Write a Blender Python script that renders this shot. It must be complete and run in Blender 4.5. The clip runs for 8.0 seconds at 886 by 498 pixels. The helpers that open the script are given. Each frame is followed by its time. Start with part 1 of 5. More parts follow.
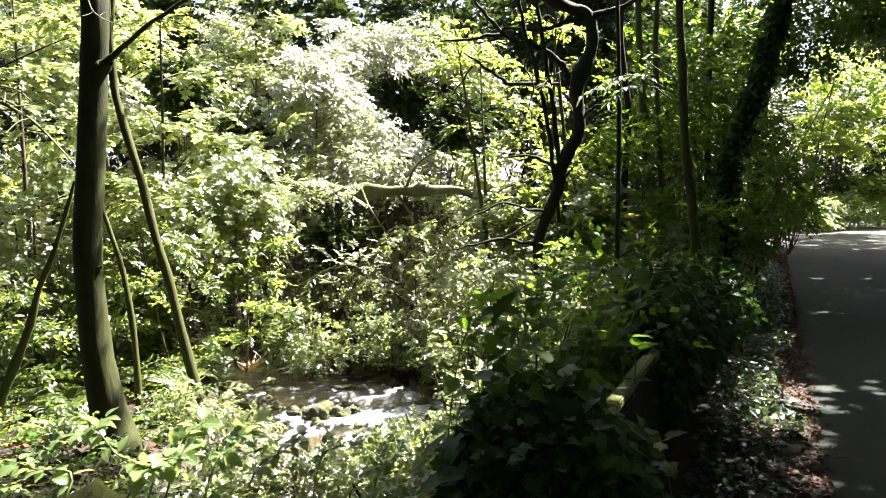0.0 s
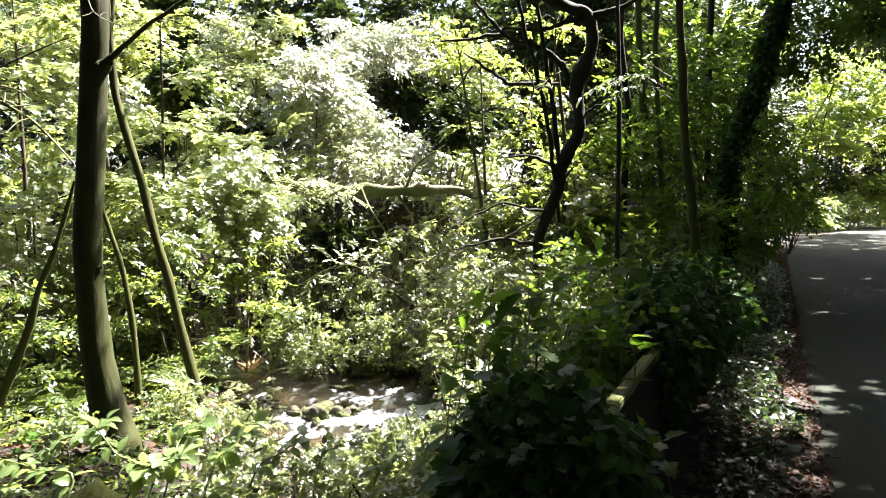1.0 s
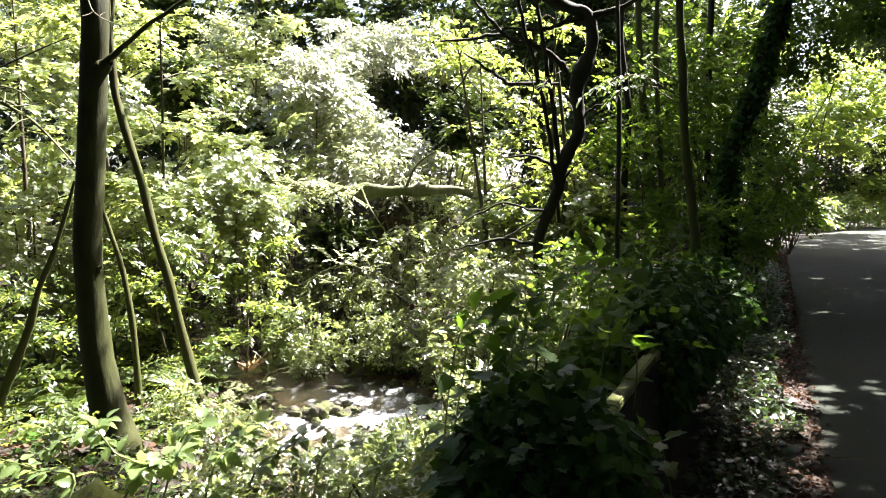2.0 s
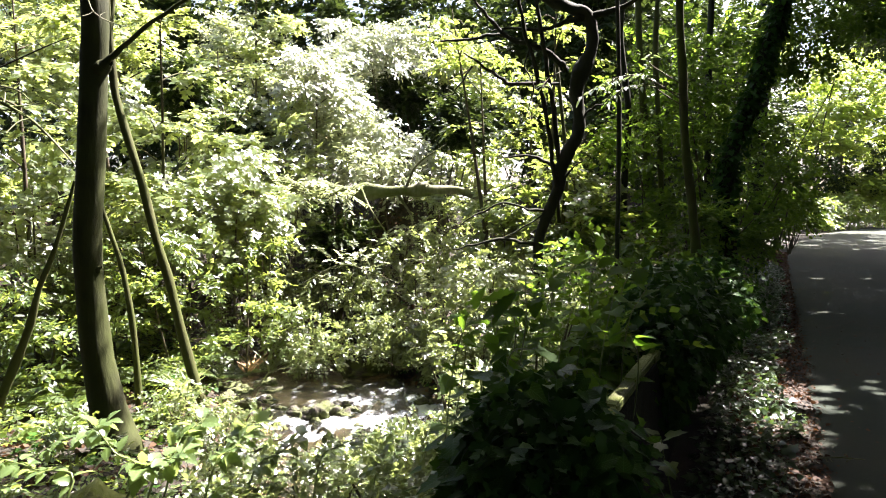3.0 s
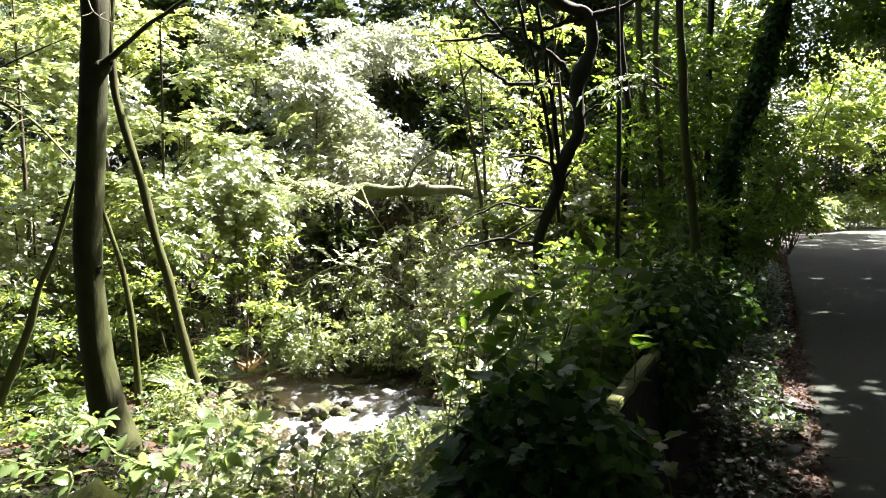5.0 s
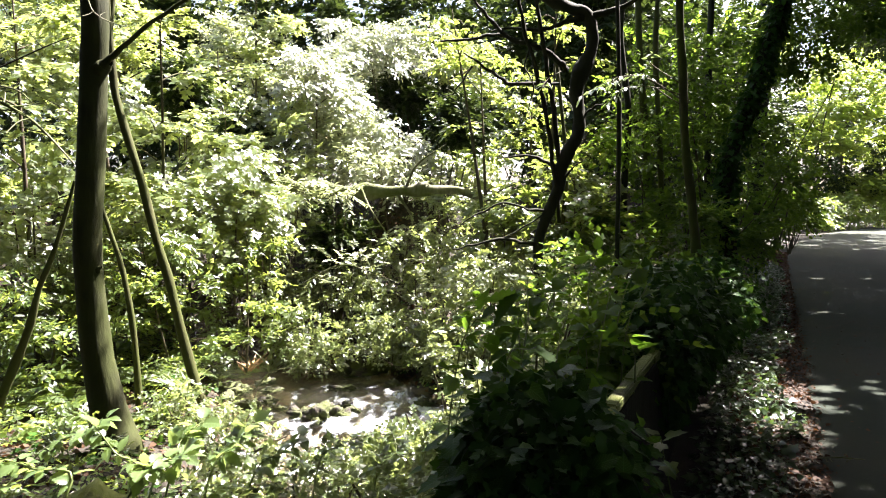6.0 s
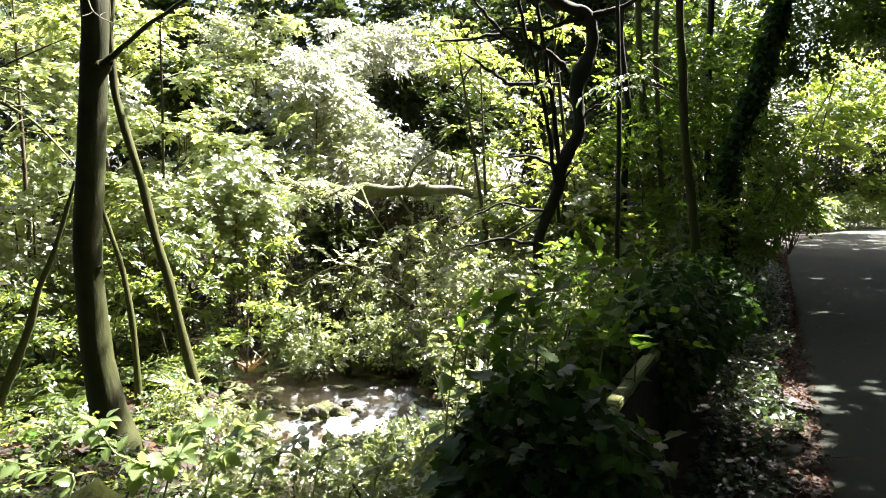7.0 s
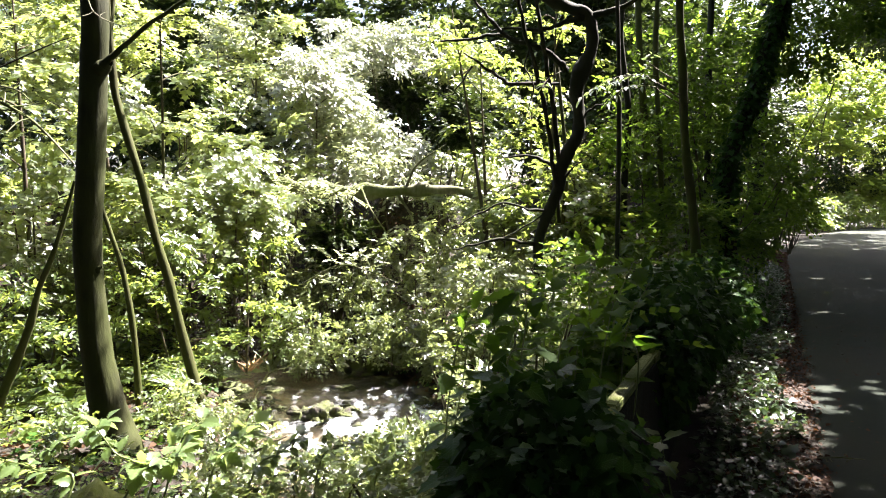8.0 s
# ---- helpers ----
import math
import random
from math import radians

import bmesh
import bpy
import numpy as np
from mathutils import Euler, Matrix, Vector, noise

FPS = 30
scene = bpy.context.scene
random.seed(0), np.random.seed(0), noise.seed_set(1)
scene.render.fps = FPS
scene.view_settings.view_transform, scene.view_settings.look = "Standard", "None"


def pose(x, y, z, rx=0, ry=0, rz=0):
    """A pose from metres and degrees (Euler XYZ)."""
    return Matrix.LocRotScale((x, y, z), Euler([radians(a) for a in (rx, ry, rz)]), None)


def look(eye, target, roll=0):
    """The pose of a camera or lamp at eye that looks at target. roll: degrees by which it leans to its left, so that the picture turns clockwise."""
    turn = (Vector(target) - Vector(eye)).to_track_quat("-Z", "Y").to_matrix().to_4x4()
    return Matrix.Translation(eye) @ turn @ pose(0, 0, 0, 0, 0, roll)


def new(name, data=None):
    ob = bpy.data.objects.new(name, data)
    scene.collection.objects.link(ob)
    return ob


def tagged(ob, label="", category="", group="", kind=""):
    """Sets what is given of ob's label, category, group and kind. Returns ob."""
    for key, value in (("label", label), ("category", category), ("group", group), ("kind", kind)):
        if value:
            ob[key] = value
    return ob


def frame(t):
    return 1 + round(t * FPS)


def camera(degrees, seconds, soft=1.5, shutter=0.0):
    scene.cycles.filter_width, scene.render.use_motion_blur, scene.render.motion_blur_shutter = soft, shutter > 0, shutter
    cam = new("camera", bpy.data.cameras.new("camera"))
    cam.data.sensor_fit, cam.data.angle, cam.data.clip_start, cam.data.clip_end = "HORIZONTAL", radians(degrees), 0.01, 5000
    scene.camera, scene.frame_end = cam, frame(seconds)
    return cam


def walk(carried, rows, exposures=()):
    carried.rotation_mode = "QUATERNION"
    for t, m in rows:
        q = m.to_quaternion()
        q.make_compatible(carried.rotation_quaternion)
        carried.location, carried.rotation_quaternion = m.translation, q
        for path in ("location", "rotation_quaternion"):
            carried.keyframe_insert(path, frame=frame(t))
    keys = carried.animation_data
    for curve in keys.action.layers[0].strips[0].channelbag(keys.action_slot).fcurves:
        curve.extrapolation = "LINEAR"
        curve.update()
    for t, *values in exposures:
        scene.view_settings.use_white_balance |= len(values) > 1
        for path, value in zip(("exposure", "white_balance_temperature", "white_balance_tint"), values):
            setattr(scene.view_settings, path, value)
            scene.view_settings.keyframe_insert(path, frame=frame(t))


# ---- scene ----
# The camera stands still on the verge of a lane, at eye height.
cam = camera(67, 8.0, soft=1.0)
STAND = pose(0, 0, 1.6, 86.1, 0, 0)
walk(cam, [(0.0, STAND), (8.0, STAND)], exposures=[(0.0, 3.36, 6450, 20), (8.0, 3.36, 6450, 20)])

# ---- light ----
SUN_AZ, SUN_EL = radians(50), radians(58)
world = bpy.data.worlds.new("sky")
scene.world = world
world.use_nodes = True
wn = world.node_tree
sky = wn.nodes.new("ShaderNodeTexSky")
sky.sky_type, sky.sun_disc = "NISHITA", False
sky.sun_elevation, sky.sun_rotation = SUN_EL, SUN_AZ
sky.dust_density, sky.air_density, sky.ozone_density = 3.5, 0.9, 0.5
wn.nodes["Background"].inputs["Strength"].default_value = 0.05
wn.links.new(sky.outputs[0], wn.nodes["Background"].inputs["Color"])
sun = new("sun", bpy.data.lights.new("sun", "SUN"))
sun.data.energy, sun.data.angle, sun.data.color = 5.0, radians(0.53), (1.0, 0.965, 0.925)
to_sun = Vector((math.sin(SUN_AZ) * math.cos(SUN_EL), math.cos(SUN_AZ) * math.cos(SUN_EL), math.sin(SUN_EL)))
sun.matrix_world = look(to_sun * 60, (0, 0, 0))


# ---- materials ----
def material(name):
    m = bpy.data.materials.new(name)
    m.use_nodes = True
    t = m.node_tree
    return m, t, t.nodes["Principled BSDF"], t.nodes["Material Output"]


def noise_node(t, scale, detail=4.0, rough=0.6, stretch=None, coords="Object"):
    tc = t.nodes.new("ShaderNodeTexCoord")
    n = t.nodes.new("ShaderNodeTexNoise")
    n.inputs["Scale"].default_value, n.inputs["Detail"].default_value, n.inputs["Roughness"].default_value = scale, detail, rough
    if stretch:
        mp = t.nodes.new("ShaderNodeMapping")
        mp.inputs["Scale"].default_value = stretch
        t.links.new(tc.outputs[coords], mp.inputs[0])
        t.links.new(mp.outputs[0], n.inputs["Vector"])
    else:
        t.links.new(tc.outputs[coords], n.inputs["Vector"])
    return n.outputs["Fac"]


def ramp(t, fac, *stops):
    r = t.nodes.new("ShaderNodeValToRGB")
    e = r.color_ramp.elements
    while len(e) < len(stops):
        e.new(0.5)
    for el, (p, c) in zip(e, stops):
        el.position, el.color = p, (*c, 1)
    t.links.new(fac, r.inputs[0])
    return r.outputs[0]


def mix(t, fac, a, b, how="MIX"):
    m = t.nodes.new("ShaderNodeMix")
    m.data_type, m.blend_type = "RGBA", how
    for sock, v in ((m.inputs[0], fac), (m.inputs[6], a), (m.inputs[7], b)):
        if isinstance(v, (int, float)):
            sock.default_value = v
        elif isinstance(v, tuple):
            sock.default_value = (*v, 1)
        else:
            t.links.new(v, sock)
    return m.outputs[2]


def bump(t, p, height, strength, distance):
    b = t.nodes.new("ShaderNodeBump")
    b.inputs["Strength"].default_value, b.inputs["Distance"].default_value = strength, distance
    t.links.new(height, b.inputs["Height"])
    t.links.new(b.outputs[0], p.inputs["Normal"])
    return b


def calc(t, op, a, b=0.0):
    m = t.nodes.new("ShaderNodeMath")
    m.operation = op
    for sock, v in zip(m.inputs, (a, b)):
        if isinstance(v, (int, float)):
            sock.default_value = v
        else:
            t.links.new(v, sock)
    return m.outputs[0]


def vein_lines(t):
    """The midrib and side veins of a leaf that lies along its own y axis with length 1."""
    sep = t.nodes.new("ShaderNodeSeparateXYZ")
    t.links.new(t.nodes.new("ShaderNodeTexCoord").outputs["Object"], sep.inputs[0])
    ax = calc(t, "ABSOLUTE", sep.outputs["X"])
    mid = calc(t, "LESS_THAN", ax, 0.014)
    wave = calc(t, "FRACT", calc(t, "MULTIPLY", calc(t, "SUBTRACT", sep.outputs["Y"], calc(t, "MULTIPLY", ax, 0.75)), 7.0))
    return calc(t, "MAXIMUM", mid, calc(t, "MULTIPLY", calc(t, "LESS_THAN", wave, 0.13), 0.7))


def leaf_material(name, dark, light, glow, thin=0.5, rough=0.45, gloss=0.5, veins=False, wax=0.0):
    """A leaf: dull and glossy on top, and it lets light through in a yellower green. Every leaf has its own tone."""
    m, t, p, out = material(name)
    isl = t.nodes.new("ShaderNodeNewGeometry").outputs["Random Per Island"]
    patch = noise_node(t, 1.3, 2.0)
    tone = ramp(t, isl, (0.0, dark), (0.65, light), (1.0, tuple(min(1, c * 1.25) for c in light)))
    tone = mix(t, patch, tone, tuple(0.75 * c for c in light))
    glow_tone = ramp(t, isl, (0.0, tuple(0.7 * c for c in glow)), (1.0, glow))
    if veins:
        rib = vein_lines(t)
        own = t.nodes.new("ShaderNodeObjectInfo").outputs["Random"]
        tone = mix(t, ramp(t, own, (0.0, (0, 0, 0)), (1.0, (0.8, 0.8, 0.8))), tone, dark)
        tone = mix(t, rib, tone, tuple(min(1, 1.7 * c + 0.02) for c in light))
        glow_tone = mix(t, rib, glow_tone, tuple(0.45 * c for c in glow))
        bump(t, p, rib, 0.6, 0.01)
    t.links.new(tone, p.inputs["Base Color"])
    p.inputs["Roughness"].default_value = rough
    p.inputs["Specular IOR Level"].default_value = gloss
    p.inputs["Coat Weight"].default_value = wax
    p.inputs["Coat Roughness"].default_value = 0.42
    p.inputs["Coat IOR"].default_value = 1.7
    tr = t.nodes.new("ShaderNodeBsdfTranslucent")
    t.links.new(glow_tone, tr.inputs["Color"])
    ms = t.nodes.new("ShaderNodeMixShader")
    ms.inputs[0].default_value = thin
    t.links.new(p.outputs[0], ms.inputs[1])
    t.links.new(tr.outputs[0], ms.inputs[2])
    t.links.new(ms.outputs[0], out.inputs["Surface"])
    return m


def bark_material(name, dark, light, moss=(0.07, 0.09, 0.02), mossy=0.4, scale=14, deep=0.6, rough=0.85):
    m, t, p, out = material(name)
    grain = noise_node(t, scale, 6, 0.65, (1, 1, 0.22))
    patch = noise_node(t, 2.2, 4)
    col = ramp(t, grain, (0.3, dark), (0.7, light))
    green = ramp(t, patch, (0.5 - 0.3 * mossy, (0, 0, 0)), (0.75 - 0.2 * mossy, (1, 1, 1)))
    t.links.new(mix(t, green, col, moss), p.inputs["Base Color"])
    p.inputs["Roughness"].default_value = rough
    p.inputs["Specular IOR Level"].default_value = 0.25
    bump(t, p, grain, deep, 0.015)
    return m


SYCAMORE = leaf_material("sycamore_leaf", (0.035, 0.08, 0.010), (0.12, 0.17, 0.05), (0.45, 0.52, 0.13), thin=0.58, rough=0.38, gloss=0.9, wax=0.6)
HAZEL = leaf_material("hazel_leaf", (0.03, 0.07, 0.010), (0.085, 0.14, 0.025), (0.30, 0.38, 0.06), thin=0.55, rough=0.42, gloss=0.7, wax=0.35)
BROAD_LEAF = leaf_material("lane_tree_leaf", (0.04, 0.09, 0.015), (0.115, 0.18, 0.04), (0.48, 0.60, 0.09), thin=0.6, rough=0.45, gloss=0.5, wax=0.1)
ASH = leaf_material("ash_leaf", (0.045, 0.08, 0.02), (0.15, 0.185, 0.085), (0.42, 0.47, 0.20), rough=0.36, gloss=1.0, wax=0.9)
THORN = leaf_material("thorn_leaf", (0.04, 0.07, 0.018), (0.12, 0.155, 0.055), (0.34, 0.41, 0.10), rough=0.36, gloss=0.9, wax=0.45)
# Darker than the hazel leaf: some of the roadside shade is in its colour.
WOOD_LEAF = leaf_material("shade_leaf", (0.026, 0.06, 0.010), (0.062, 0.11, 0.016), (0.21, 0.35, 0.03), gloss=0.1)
# Darkened to put shade into background leaves and cut bounce from crowns.
DARK_LEAF = leaf_material("darkened_leaf", (0.018, 0.035, 0.010), (0.04, 0.065, 0.018), (0.08, 0.12, 0.02), thin=0.22, gloss=0.2)
IVY = leaf_material("ivy_leaf", (0.012, 0.042, 0.006), (0.034, 0.088, 0.014), (0.07, 0.14, 0.016), thin=0.25, rough=0.5, gloss=0.08)
IVY_BIG = leaf_material("broad_ivy_leaf", (0.006, 0.024, 0.003), (0.040, 0.098, 0.012), (0.10, 0.20, 0.016), thin=0.3, rough=0.42, gloss=0.1, veins=True)
VERGE_LEAF = leaf_material("verge_ivy_leaf", (0.02, 0.045, 0.015), (0.05, 0.09, 0.03), (0.10, 0.17, 0.03), thin=0.3, rough=0.3, gloss=0.7, wax=0.3)
BRAMBLE = leaf_material("bramble_leaf", (0.05, 0.10, 0.02), (0.125, 0.175, 0.06), (0.33, 0.39, 0.11), rough=0.36, gloss=0.8, wax=0.6)
NETTLE = leaf_material("nettle_leaf", (0.022, 0.055, 0.008), (0.045, 0.092, 0.013), (0.16, 0.30, 0.022), thin=0.55, rough=0.7, gloss=0.2, veins=True)
BRAMBLE_BIG = leaf_material("broad_bramble_leaf", (0.05, 0.09, 0.02), (0.12, 0.185, 0.055), (0.32, 0.42, 0.10), rough=0.38, gloss=0.6, veins=True, wax=0.4)
LITTER = leaf_material("dead_leaf", (0.03, 0.016, 0.007), (0.085, 0.045, 0.020), (0.14, 0.06, 0.02), thin=0.2, rough=0.7, gloss=0.3)
STRAW = leaf_material("dry_grass", (0.20, 0.14, 0.06), (0.40, 0.27, 0.12), (0.30, 0.18, 0.06), thin=0.3, rough=0.6)
BARK_GREEN = bark_material("smooth_green_bark", (0.010, 0.010, 0.003), (0.030, 0.030, 0.008), (0.030, 0.037, 0.005), 0.7, 18, 0.7, 0.8)
BARK_DARK = bark_material("dark_bark", (0.007, 0.006, 0.003), (0.024, 0.019, 0.010), (0.018, 0.021, 0.005), 0.6, 16, 0.9)
BARK_POLE = bark_material("olive_bark", (0.028, 0.027, 0.008), (0.07, 0.065, 0.022), (0.048, 0.058, 0.010), 0.8, 20, 0.5)
BARK_PALE = bark_material("bleached_wood", (0.09, 0.08, 0.055), (0.27, 0.25, 0.18), (0.08, 0.10, 0.025), 0.75, 22, 0.8)
TWIG = bark_material("twig_bark", (0.04, 0.03, 0.02), (0.10, 0.08, 0.05), (0.07, 0.08, 0.03), 0.2, 30, 0.3)
GREEN_STEM = leaf_material("green_stem", (0.08, 0.12, 0.03), (0.14, 0.18, 0.05), (0.2, 0.25, 0.05), thin=0.15)


def soil_material():
    m, t, p, out = material("woodland_soil")
    a, b = noise_node(t, 3.0, 6, 0.7), noise_node(t, 40, 4, 0.7)
    col = ramp(t, a, (0.3, (0.018, 0.013, 0.008)), (0.5, (0.032, 0.026, 0.014)), (0.7, (0.026, 0.030, 0.010)))
    t.links.new(mix(t, ramp(t, b, (0.35, (0.3, 0.3, 0.3)), (0.65, (1, 1, 1))), (0.02, 0.014, 0.008), col), p.inputs["Base Color"])
    p.inputs["Roughness"].default_value = 0.95
    bump(t, p, b, 0.8, 0.03)
    return m


def asphalt_material():
    m, t, p, out = material("asphalt")
    grit, patch = noise_node(t, 160, 3, 0.7), noise_node(t, 0.7, 5, 0.65)
    col = ramp(t, grit, (0.3, (0.022, 0.029, 0.019)), (0.7, (0.046, 0.058, 0.039)))
    t.links.new(mix(t, ramp(t, patch, (0.4, (0, 0, 0)), (0.7, (0.7, 0.7, 0.7))), col, (0.052, 0.050, 0.033)), p.inputs["Base Color"])
    p.inputs["Roughness"].default_value = 0.9
    p.inputs["Specular IOR Level"].default_value = 0.2
    bump(t, p, grit, 0.9, 0.008)
    return m


def water_material():
    m, t, p, out = material("stream_water")
    p.inputs["Base Color"].default_value = (0.9, 0.95, 0.9, 1)
    p.inputs["Roughness"].default_value = 0.08
    p.inputs["IOR"].default_value = 1.33
    p.inputs["Transmission Weight"].default_value = 1.0
    wave = noise_node(t, 6, 3, 0.55, (1.0, 0.6, 1))
    bump(t, p, wave, 1.0, 0.2)
    # white diffuse patches painted in for the bright sky's glare on the stream
    glare = t.nodes.new("ShaderNodeBsdfDiffuse")
    glare.inputs["Color"].default_value = (0.72, 0.76, 0.76, 1)
    sep = t.nodes.new("ShaderNodeSeparateXYZ")
    t.links.new(t.nodes.new("ShaderNodeTexCoord").outputs["Object"], sep.inputs[0])
    run = calc(t, "SUBTRACT", 1.0, calc(t, "ABSOLUTE", calc(t, "DIVIDE", calc(t, "SUBTRACT", sep.outputs["Y"], 7.8), 3.0)))
    run = calc(t, "ADD", run, calc(t, "MULTIPLY", sep.outputs["X"], 0.35))
    streak = calc(t, "ADD", noise_node(t, 3.2, 4, 0.6, (1.6, 0.7, 1)), calc(t, "ADD", calc(t, "MULTIPLY", run, 0.22), 0.08))
    ms = t.nodes.new("ShaderNodeMixShader")
    t.links.new(ramp(t, streak, (0.63, (0, 0, 0)), (0.86, (0.6, 0.6, 0.6))), ms.inputs[0])
    t.links.new(p.outputs[0], ms.inputs[1])
    t.links.new(glare.outputs[0], ms.inputs[2])
    t.links.new(ms.outputs[0], out.inputs["Surface"])
    return m


def bed_material():
    m, t, p, out = material("stream_bed")
    a, b = noise_node(t, 2.4, 5), noise_node(t, 22, 4)
    col = ramp(t, a, (0.35, (0.03, 0.026, 0.010)), (0.52, (0.11, 0.08, 0.025)), (0.7, (0.22, 0.12, 0.04)))
    t.links.new(mix(t, ramp(t, b, (0.3, (0, 0, 0)), (0.6, (1, 1, 1))), (0.05, 0.04, 0.02), col), p.inputs["Base Color"])
    p.inputs["Roughness"].default_value = 0.8
    bump(t, p, b, 0.6, 0.03)
    return m


def stone_material(name, dark, light, moss, mossy):
    m, t, p, out = material(name)
    a, b = noise_node(t, 5, 5), noise_node(t, 45, 4, 0.7)
    col = ramp(t, b, (0.3, dark), (0.7, light))
    t.links.new(mix(t, ramp(t, a, (0.6 - 0.3 * mossy, (0, 0, 0)), (0.75 - 0.3 * mossy, (1, 1, 1))), col, moss), p.inputs["Base Color"])
    p.inputs["Roughness"].default_value = 0.85
    bump(t, p, b, 0.9, 0.02)
    return m


SOIL, ASPHALT, WATER, BED = soil_material(), asphalt_material(), water_material(), bed_material()
ROCK = stone_material("wet_stone", (0.012, 0.010, 0.008), (0.05, 0.038, 0.026), (0.06, 0.075, 0.012), 0.7)
COPING = stone_material("mossy_coping", (0.07, 0.07, 0.03), (0.22, 0.21, 0.09), (0.15, 0.18, 0.03), 0.85)


# ---- mesh tools ----
rng = np.random.default_rng(11)


def mesh_np(name, verts, faces, mat, smooth=False):
    """A mesh from vertex and face arrays, all faces with the same number of corners."""
    verts, faces = np.asarray(verts, np.float32), np.asarray(faces, np.int32)
    me = bpy.data.meshes.new(name)
    k = faces.shape[1]
    me.vertices.add(len(verts))
    me.vertices.foreach_set("co", verts.ravel())
    me.loops.add(faces.size)
    me.loops.foreach_set("vertex_index", faces.ravel())
    me.polygons.add(len(faces))
    me.polygons.foreach_set("loop_start", np.arange(0, faces.size, k, dtype=np.int32))
    if smooth:
        me.polygons.foreach_set("use_smooth", np.ones(len(faces), bool))
    me.materials.append(mat)
    me.update(calc_edges=True)
    return me


def empty(name, at, **tags):
    ob = new(name)
    ob.empty_display_size = 0.2
    ob.location = at
    bpy.context.view_layer.update()
    return tagged(ob, **tags)


def under(ob, parent):
    """ob, built in world places, becomes a part of parent."""
    ob.parent = parent
    ob.matrix_parent_inverse = parent.matrix_world.inverted()
    return ob


def curve_points(pts, per=5):
    """A smooth line through the points (Catmull-Rom)."""
    p = np.asarray(pts, float)
    p = np.vstack([2 * p[0] - p[1], p, 2 * p[-1] - p[-2]])
    out = []
    for i in range(1, len(p) - 2):
        for s in np.linspace(0, 1, per, endpoint=False):
            a, b, c, d = p[i - 1:i + 3]
            out.append(0.5 * (2 * b + (c - a) * s + (2 * a - 5 * b + 4 * c - d) * s * s + (3 * b - a - 3 * c + d) * s ** 3))
    out.append(p[-2])
    return np.array(out)


def tube(pts, radii, sides=8, per=5, rough=0.0):
    """Vertices and quads of a tapered limb along the points."""
    line = curve_points(pts, per)
    r = np.interp(np.linspace(0, 1, len(line)), np.linspace(0, 1, len(radii)), radii)
    tang = np.gradient(line, axis=0)
    tang /= np.linalg.norm(tang, axis=1, keepdims=True) + 1e-9
    ref = np.array([0.31, 0.95, 0.05]) if abs(tang[0][2]) > 0.6 else np.array([0.05, 0.1, 1.0])
    a = np.cross(tang, ref)
    a /= np.linalg.norm(a, axis=1, keepdims=True) + 1e-9
    b = np.cross(tang, a)
    ang = np.linspace(0, 2 * np.pi, sides, endpoint=False)
    lump = 1 + rough * (rng.random((len(line), sides)) - 0.5) + 1.4 * rough * np.sin(2 * ang + rng.random() * 6)[None] * np.sin(np.arange(len(line)) * 0.7)[:, None]
    v = line[:, None] + (r[:, None] * lump)[..., None] * (np.cos(ang)[None, :, None] * a[:, None] + np.sin(ang)[None, :, None] * b[:, None])
    v = v.reshape(-1, 3)
    n, s = len(line), sides
    i, j = np.meshgrid(np.arange(n - 1), np.arange(s), indexing="ij")
    f = np.stack([i * s + j, i * s + (j + 1) % s, (i + 1) * s + (j + 1) % s, (i + 1) * s + j], -1).reshape(-1, 4)
    cap = np.array([[(n - 1) * s, (n - 1) * s + k, (n - 1) * s + k + 1, (n - 1) * s + k + 1] for k in range(1, s - 1)])
    return v, f


def limb(name, pts, radii, mat, parent=None, sides=8, per=5, rough=0.0, label=""):
    v, f = tube(pts, radii, sides, per, rough)
    ob = new(name, mesh_np(name, v, f, mat, True))
    if label:
        ob["label"] = label
    return under(ob, parent) if parent else ob


# Leaf outlines: length 1 along y, the midrib folded down a little.
def outline(pairs, fold=0.12, droop=0.15):
    """A leaf as strips on both sides of its midrib; pairs: half width at each step along it."""
    n = len(pairs)
    v = [(0, 0, 0)]
    for i, w in enumerate(pairs):
        y = (i + 1) / (n + 1)
        z = -droop * y * y
        v += [(-w, y - 0.06, z + fold * w * 2), (0, y, z), (w, y - 0.06, z + fold * w * 2)]
    v.append((0, 1, -droop))
    f = [(0, 2, 1), (0, 3, 2)]
    for i in range(n - 1):
        k = 1 + 3 * i
        f += [(k, k + 1, k + 4), (k, k + 4, k + 3), (k + 1, k + 2, k + 5), (k + 1, k + 5, k + 4)]
    k = 1 + 3 * (n - 1)
    f += [(k, k + 1, k + 3), (k + 1, k + 2, k + 3)]
    return np.array(v), np.array(f)


def fan(points, fold=0.1):
    """A lobed leaf as a fan about its middle; points: the right half of its rim from stalk to tip."""
    right = [(x, y) for x, y in points]
    rim = right + [(-x, y) for x, y in right[-2:0:-1]]
    v = [(0, 0.35, 0)] + [(x, y, fold * abs(x) - 0.12 * y * y) for x, y in rim]
    n = len(rim)
    f = [(0, 1 + i, 1 + (i + 1) % n) for i in range(n)]
    return np.array(v), np.array(f)


